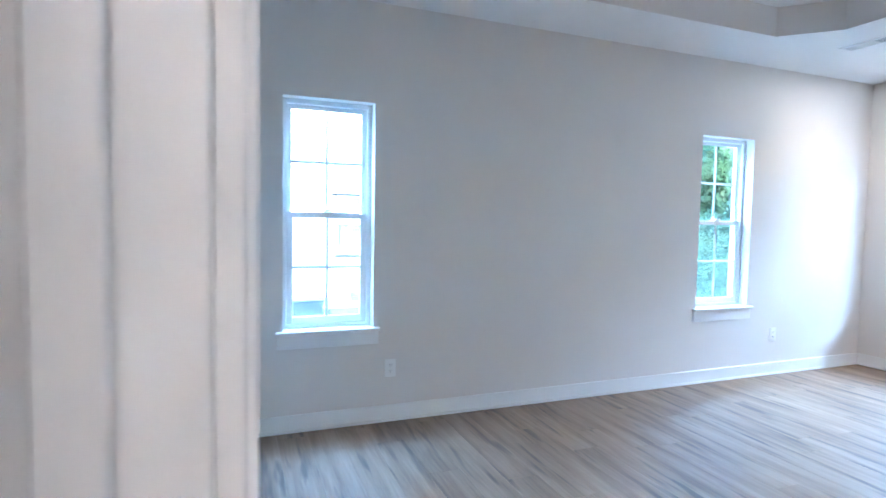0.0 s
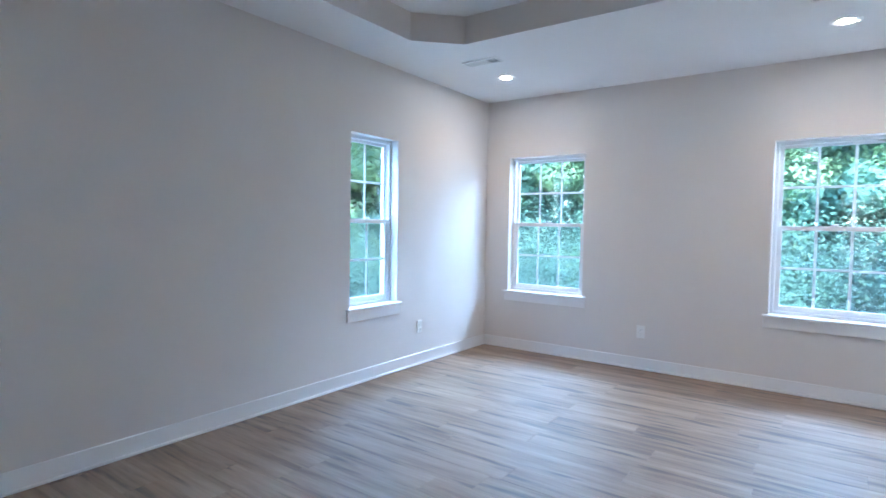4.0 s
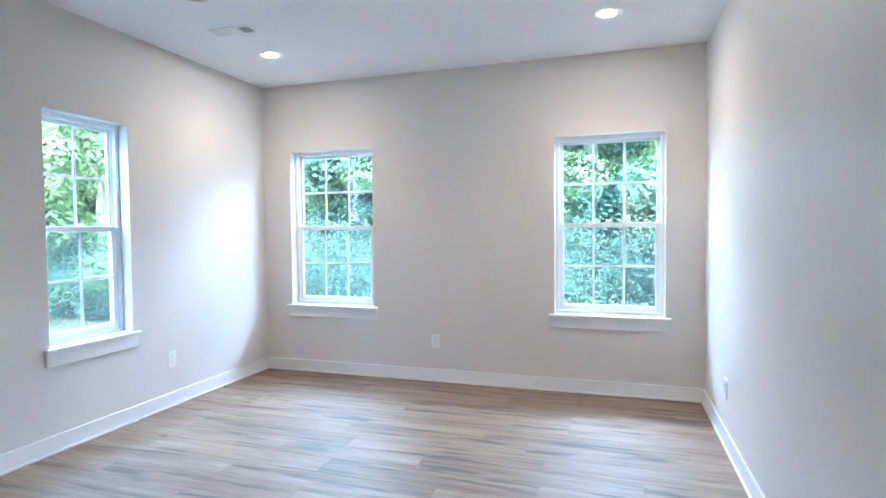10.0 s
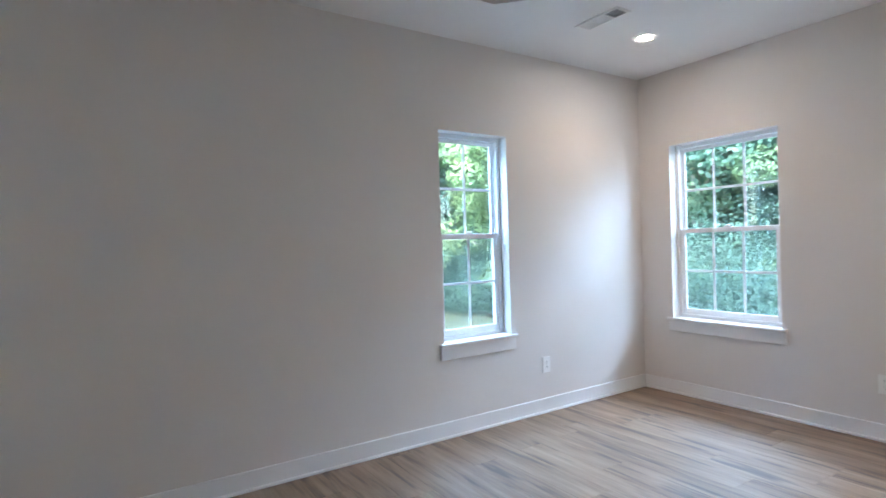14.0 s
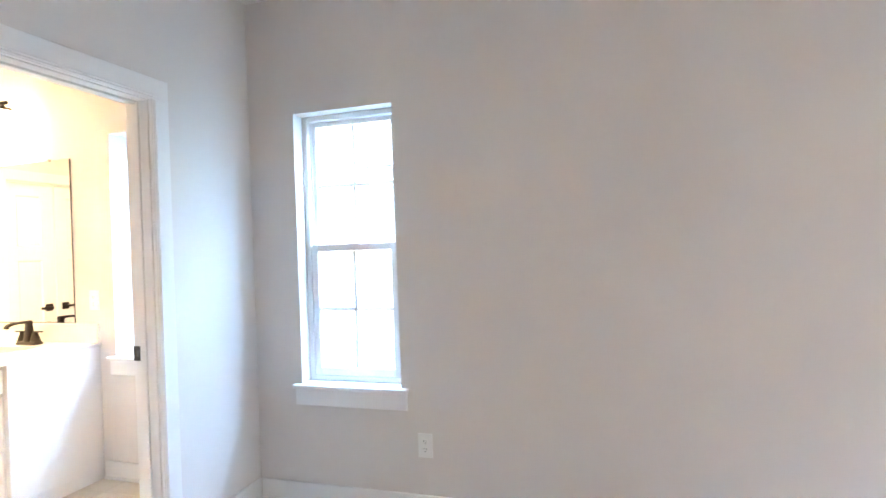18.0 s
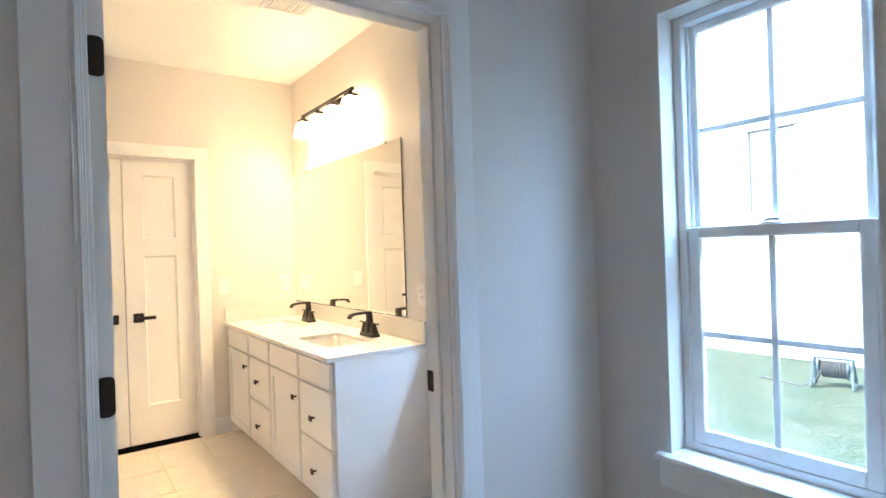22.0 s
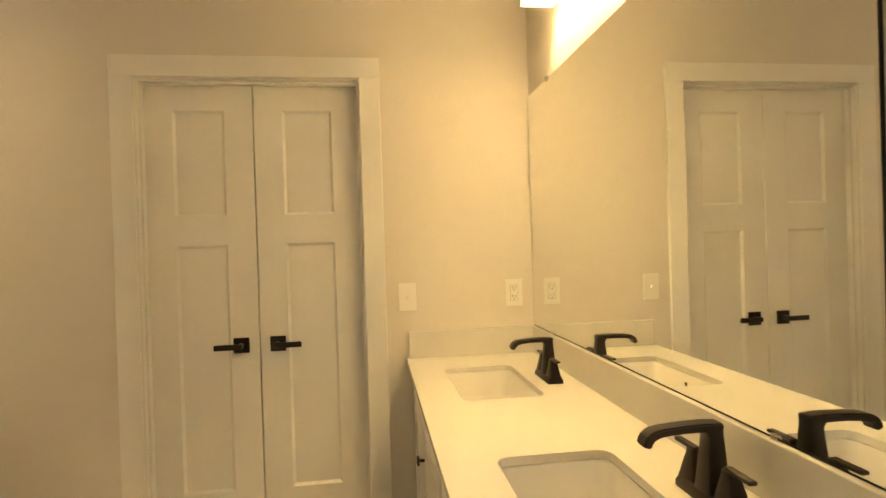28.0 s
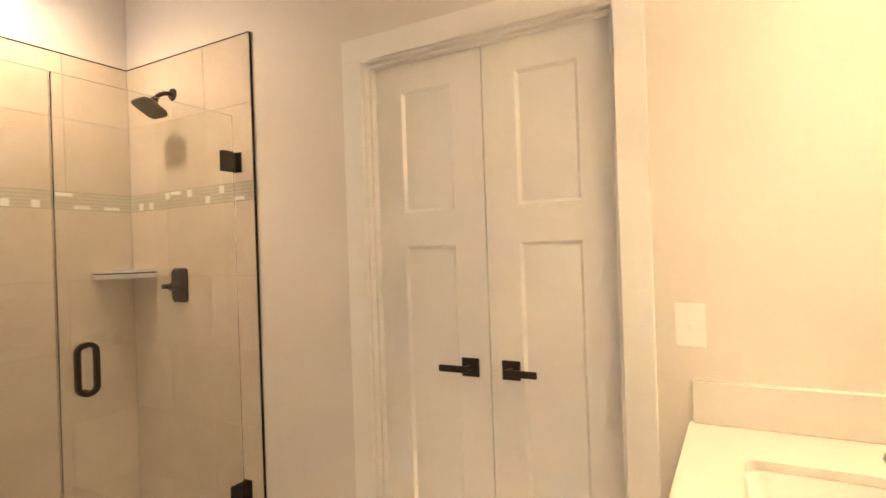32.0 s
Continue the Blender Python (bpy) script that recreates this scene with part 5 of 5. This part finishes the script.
def far_house(x, y, w, d, turn):
    h = thing("far_house", "distant brick house across the street", "house", "houses across the street", at=(x, y, ground_z(x, y) - 0.1), turn=turn)
    part("wall", box(B(), -w / 2, w / 2, -d / 2, d / 2, 0, 2.9), BRICK, h)
    rf = B()
    loft(rf, [[Vector((xx, -d / 2 - 0.5, 2.8)), Vector((xx, 0, 4.6)), Vector((xx, d / 2 + 0.5, 2.8))] for xx in (-w / 2 - 0.4, w / 2 + 0.4)])
    part("roof", rf, SHINGLE, h)
    for i in range(4):
        xx = -w / 2 + (i + 0.5) * w / 4
        wn_ = part("window", box(B(), xx - 0.5, xx + 0.5, -d / 2 - 0.03, -d / 2 - 0.001, 0.9, 2.3), VINYL, h)
        part("pane", box(B(), xx - 0.42, xx + 0.42, -d / 2 - 0.04, -d / 2 - 0.031, 0.98, 2.22), BLIND, wn_)
    return h


far_house(-35, 43, 11, 8, 38)


# ---- trees ----
def leaves(bm_name, centres, radii, count, size, mat, seed, flat=0.75):
    """Many small bent leaves in clumps; one mesh."""
    rng = np.random.default_rng(seed)
    centres, radii = np.array(centres), np.array(radii)
    pick = rng.integers(0, len(centres), count)
    d = rng.normal(size=(count, 3))
    d /= np.linalg.norm(d, axis=1)[:, None]
    r = radii[pick] * rng.uniform(0.45, 1.0, count) ** 0.5
    p = centres[pick] + d * r[:, None] * np.array((1, 1, flat))
    soft = d * np.array((1, 1, 0.6 / max(flat, 0.3))) + np.array((0, 0, 0.45)) + rng.normal(size=(count, 3)) * 0.18
    soft /= np.linalg.norm(soft, axis=1)[:, None]
    n = soft + rng.normal(size=(count, 3)) * 0.38
    n /= np.linalg.norm(n, axis=1)[:, None]
    u = np.cross(n, rng.normal(size=(count, 3)))
    u /= np.linalg.norm(u, axis=1)[:, None]
    v = np.cross(n, u)
    s = size * rng.uniform(0.6, 1.35, count)[:, None]
    q = np.stack([p - u * s, p - v * s * 0.55 + n * s * 0.12, p + u * s, p + v * s * 0.55 + n * s * 0.12], 1).reshape(-1, 3)
    me = bpy.data.meshes.new(bm_name)
    me.vertices.add(len(q))
    me.vertices.foreach_set("co", q.ravel())
    me.loops.add(count * 4)
    me.loops.foreach_set("vertex_index", np.arange(count * 4))
    me.polygons.add(count)
    me.polygons.foreach_set("loop_start", np.arange(0, count * 4, 4))
    me.update(calc_edges=True)
    me.materials.append(mat)
    me.normals_split_custom_set_from_vertices(np.repeat(soft, 4, axis=0).tolist())
    return me


def tree(seed, height, girth, lean, spread, low, mat, count, size, label):
    rng = random.Random(seed)
    t = thing("tree", label, "tree", "woods behind the house")
    bm = B()
    pts, rs = [], []
    for i in range(8):
        k = i / 7
        pts.append((lean[0] * k * k + rng.uniform(-0.08, 0.08) * k, lean[1] * k * k + rng.uniform(-0.08, 0.08) * k, height * 0.86 * k))
        rs.append(girth * (1.0 - 0.78 * k) * (1.35 if i == 0 else 1))
    tube(bm, pts, rs, 10)
    cs, rad = [], []
    for i in range(15):
        k = low + (0.97 - low) * i / 14
        j = min(int(k * 7), 6)
        f = k * 7 - j
        base = Vector(pts[j]).lerp(Vector(pts[j + 1]), f)
        a = i * 2.4 + rng.uniform(-0.5, 0.5)
        reach = spread * (1.05 - 0.65 * abs(k - 0.5) * 1.4) * rng.uniform(0.75, 1.2)
        tip = base + Vector((math.cos(a) * reach, math.sin(a) * reach, reach * rng.uniform(0.1, 0.5)))
        mid = base.lerp(tip, 0.5) + Vector((0, 0, reach * 0.1))
        r0 = max(0.02, girth * 0.42 * (1.1 - k))
        tube(bm, [base, mid, tip], [r0, r0 * 0.6, r0 * 0.2], 6)
        for g in (0.55, 0.8, 1.05):
            q = base.lerp(tip, g) + Vector((rng.uniform(-.4, .4), rng.uniform(-.4, .4), rng.uniform(-.25, .35)))
            cs.append(tuple(q))
            rad.append(reach * rng.uniform(0.24, 0.42))
    part("trunk", bm, BARK, t, smooth=True)
    crown = new("crown", leaves("crown", cs, rad, count, size, mat, seed))
    crown.parent = t
    return t


KINDS = [tree(3, 11.0, 0.17, (0.5, 0.2), 2.5, 0.10, LEAF_A, 26000, 0.060, "leafy green tree with low branches"),
         tree(8, 9.0, 0.13, (-0.4, 0.5), 2.3, 0.07, LEAF_B, 26000, 0.058, "young bright green maple with low branches"),
         tree(14, 13.0, 0.20, (0.2, -0.6), 2.6, 0.16, LEAF_C, 24000, 0.065, "tall dark green tree with a slender trunk"),
         tree(21, 10.0, 0.12, (-0.3, -0.3), 2.1, 0.08, LEAF_A, 24000, 0.058, "slender leafy tree at the wood's edge")]
SPOTS = [(10.6, -5.6, 1, 0), (11.4, -2.9, 0, 40), (10.4, -0.6, 1, 130), (12.2, 0.9, 2, 10), (10.9, 2.6, 3, 200), (11.6, 5.0, 0, 75), (10.2, 7.4, 1, 260), (12.4, 8.6, 2, 160),
         (14.0, -7.5, 2, 60), (14.2, -4.3, 3, 90), (14.6, -1.2, 2, 310), (14.4, 3.6, 0, 220), (14.8, 6.6, 3, 20), (9.4, 10.2, 0, 300), (12.0, 11.6, 3, 140), (14.6, 10.4, 1, 30),
         (8.2, 13.4, 2, 250), (11.0, 15.2, 1, 110), (14.8, 14.2, 0, 180), (12.6, -9.6, 0, 15)]
used = set()
for x, y, k, turn in SPOTS:
    if k in used:
        copy_thing(KINDS[k], pose(x, y, GZ, 0, 0, turn))
    else:
        KINDS[k].matrix_world = pose(x, y, GZ, 0, 0, turn)
        used.add(k)


def thicket(name, x0, x1, y0, y1, z1, n, count, size, mat, seed, label, flat=0.75, big=1.3):
    rng = random.Random(seed)
    cs, rad = [], []
    for i in range(n):
        z = rng.uniform(0.2, z1)
        cs.append((rng.uniform(x0, x1), rng.uniform(y0, y1), GZ + z))
        rad.append(rng.uniform(0.45 * big, big))
    ob = new(name, leaves(name, cs, rad, count, size, mat, seed, flat))
    return tagged(ob, label, "undergrowth", kind="stuff")


thicket("undergrowth", 9.2, 10.8, -7.0, 10.5, 1.5, 170, 300000, 0.024, LEAF_C, 31, "dense green shrubs along the wood's edge")
thicket("young_woods", 11.6, 13.4, -9.0, 12.5, 8.5, 330, 380000, 0.034, LEAF_A, 34, "dense green leaves of young trees")
thicket("maple_leaves", 9.9, 11.4, -8.0, 11.0, 6.0, 150, 190000, 0.030, LEAF_B, 35, "bright maple leaves in front of the woods", 0.60, 0.95)
thicket("far_woods", 15.5, 20.0, -14.0, 20.0, 12.0, 420, 110000, 0.16, LEAF_A, 32, "dense dark leaves of the far woods")
thicket("far_woods_north", 7.0, 15.0, 16.0, 20.0, 12.0, 160, 24000, 0.24, LEAF_C, 33, "dense dark leaves of the far woods")


def lawn_blades(x0, x1, y0, y1, count, seed):
    """Short bent grass blades on the lawn beside the house; one mesh."""
    rng = np.random.default_rng(seed)
    p = np.stack([rng.uniform(x0, x1, count), rng.uniform(y0, y1, count), np.full(count, GZ - 0.005)], 1)
    a = rng.uniform(0, 2 * np.pi, count)
    w = np.stack([np.cos(a), np.sin(a), np.zeros(count)], 1) * rng.uniform(0.002, 0.004, count)[:, None]
    tip = np.stack([rng.normal(0, 0.02, count), rng.normal(0, 0.02, count), rng.uniform(0.008, 0.018, count)], 1)
    q = np.stack([p - w, p + w, p + tip], 1).reshape(-1, 3)
    me = bpy.data.meshes.new("lawn_grass")
    me.vertices.add(len(q))
    me.vertices.foreach_set("co", q.ravel())
    me.loops.add(count * 3)
    me.loops.foreach_set("vertex_index", np.arange(count * 3))
    me.polygons.add(count)
    me.polygons.foreach_set("loop_start", np.arange(0, count * 3, 3))
    me.update(calc_edges=True)
    me.materials.append(BLADE)
    return tagged(new("lawn_grass", me), "short mown grass blades beside the houses", "grass", kind="stuff")


lawn_blades(-9.6, 4.0, 0.4, 6.97, 170000, 41)


# ---- floor boards and tiles ----
def piece_mesh(name, w, d, h, mat, bevel=0.0012):
    bm = B()
    box(bm, -w / 2, w / 2, -d / 2, d / 2, -h, 0)
    top = [e for e in bm.edges if all(abs(v.co.z) < 1e-6 for v in e.verts)]
    if bevel:
        bmesh.ops.bevel(bm, geom=top, offset=bevel, segments=1, affect="EDGES")
    return finish(bm, name, mat)


def planks():
    rng = random.Random(5)
    w, l = 0.182, 1.22
    shared = {}
    x = -0.30
    row = 0
    while x < XF - 0.002:
        x1 = min(x + w, XF - 0.002)
        y = YR + 0.002 - rng.uniform(0.05, l - 0.1)
        while y < -0.002:
            a, b = max(y, YR + 0.002), min(y + l, -0.002)
            if x1 <= 0.0 + 0.05:
                b = min(b, -2.99)
                a = max(a, -3.83)
            if b - a > 0.03:
                key = (round(x1 - x, 3), round(b - a, 3))
                if key not in shared:
                    shared[key] = piece_mesh("plank", key[0] - 0.0008, key[1] - 0.0008, 0.006, PLANK, 0.001)
                ob = new("plank", shared[key])
                ob.parent = FLOOR
                ob.location = ((x + x1) / 2, (a + b) / 2, 0)
            y += l
        x = x1
        row += 1


def floor_tiles():
    me = {}
    tx, ty = 0.395, 0.312
    i0 = -2.54 - 2 * tx
    y0 = -0.785 + 3 * ty
    i = 0
    x = i0
    while x < -0.12:
        a, b = max(x, XB + 0.001), min(x + tx, -0.121)
        y = y0
        while y > GY + 0.05:
            c, d = max(y - ty, GY + 0.05), min(y, -0.001)
            if b - a > 0.02 and d - c > 0.02 and not (a > -1.7 and d < -1.70):
                key = (round(b - a, 3), round(d - c, 3))
                if key not in me:
                    me[key] = piece_mesh("tile", key[0] - 0.004, key[1] - 0.004, 0.0035, FTILE, 0.001)
                ob = new("tile", me[key])
                ob.parent = FLOOR_B
                ob.location = ((a + b) / 2, (c + d) / 2, 0)
            y -= ty
        x += tx


def wall_tiles():
    """Shower tiling on the head wall and the back wall, with a mosaic band and a black edge strip."""
    top, lo, hi = 2.318, 1.592, 1.672
    rows = [(2.015, top), (hi + 0.002, 2.015)] + [(1.590 - 0.3305 * (k + 1), 1.590 - 0.3305 * k) for k in range(5)]
    me = {}
    for nm, horizontal, u0, u1, label in (("shower_wall_head", "y", YS, -2.288, "beige tiled shower wall with a mosaic band"), ("shower_wall_back", "x", XB, -1.602, "beige tiled back wall of the shower")):
        if horizontal == "y":
            back = solid(nm, box(B(), XB, XB + 0.0102, u0 + 0.0102, u1, 0.02, top), SHGROUT, label, "wall", kind="structure")
        else:
            back = solid(nm, box(B(), u0, u1, YS, YS + 0.0102, 0.02, top), SHGROUT, label, "wall", kind="structure")
        for r, (z0, z1) in enumerate(rows):
            w = 0.61
            start = u1 if horizontal == "y" else u0
            edge = 0.0
            span = u1 - u0 - 0.012
            while edge < span - 0.01:
                nxt = min(edge + (w if edge or r not in (0, 1, 3, 5) else w / 2), span)
                key = (round(nxt - edge, 3), round(z1 - z0, 3))
                if key not in me:
                    me[key] = piece_mesh("tile", key[0] - 0.0032, key[1] - 0.0032, 0.006, WTILE, 0.001)
                ob = new("tile", me[key])
                ob.parent = back
                mid = (edge + nxt) / 2
                if horizontal == "y":
                    ob.matrix_world = pose(XB + 0.012, u1 - mid, (z0 + z1) / 2, 90, 0, 90)
                else:
                    ob.matrix_world = pose(u0 + 0.012 + mid, YS + 0.012, (z0 + z1) / 2, 90, 0, 180)
                edge = nxt
        rng = random.Random(9 if horizontal == "y" else 10)
        strip = B()
        bed = box(B(), XB + 0.010, XB + 0.0108, u0 + 0.0121, u1, lo, hi) if horizontal == "y" else box(B(), u0 + 0.012, u1, YS + 0.010, YS + 0.0108, lo, hi)
        part("strip_bed", bed, STRIPBED, back)
        n = 5
        hh = (hi - lo) / n
        span = u1 - u0 - 0.012
        for i in range(n):
            e = -rng.uniform(0, 0.1)
            while e < span:
                f = e + rng.choice((0.10, 0.15, 0.20))
                a, b = max(e, 0.0), min(f, span)
                if b - a > 0.01:
                    z0, z1 = lo + i * hh + 0.0013, lo + (i + 1) * hh - 0.0013
                    if horizontal == "y":
                        box(strip, XB + 0.006, XB + 0.0122, u1 - b + 0.0008, u1 - a - 0.0008, z0, z1)
                    else:
                        box(strip, u0 + 0.012 + a + 0.0008, u0 + 0.012 + b - 0.0008, YS + 0.006, YS + 0.0122, z0, z1)
                e = f
        tagged(part("glass_strips", strip, STRIP, back), kind="stuff")
        e = 0.06
        while e < span - 0.06:
            kind = rng.choice(("square", "bar", "square"))
            wd = 0.034 if kind == "square" else 0.075
            ht = 0.034 if kind == "square" else 0.016
            zc = rng.choice((lo + ht / 2 + 0.003, hi - ht / 2 - 0.003))
            mb = B()
            if horizontal == "y":
                box(mb, XB + 0.006, XB + 0.0132, u1 - e - wd, u1 - e, zc - ht / 2, zc + ht / 2, 0.001)
            else:
                box(mb, u0 + 0.012 + e, u0 + 0.012 + e + wd, YS + 0.006, YS + 0.0132, zc - ht / 2, zc + ht / 2, 0.001)
            part("mosaic_piece", mb, MOSAIC, back)
            e += rng.uniform(0.075, 0.15)
        if horizontal == "y":
            part("edge_strip", box(B(), XB, XB + 0.0125, u1, u1 + 0.0032, 0.02, top + 0.0032, 0.001), EDGE, back, "thin black edge strip")
            part("edge_strip", box(B(), XB, XB + 0.0135, u0 + 0.0135, u1, top, top + 0.005, 0.001), EDGE, back, "thin black edge strip")
        else:
            part("edge_strip", box(B(), u0, u1, YS, YS + 0.0135, top, top + 0.005, 0.001), EDGE, back, "thin black edge strip")


planks()
floor_tiles()
wall_tiles()
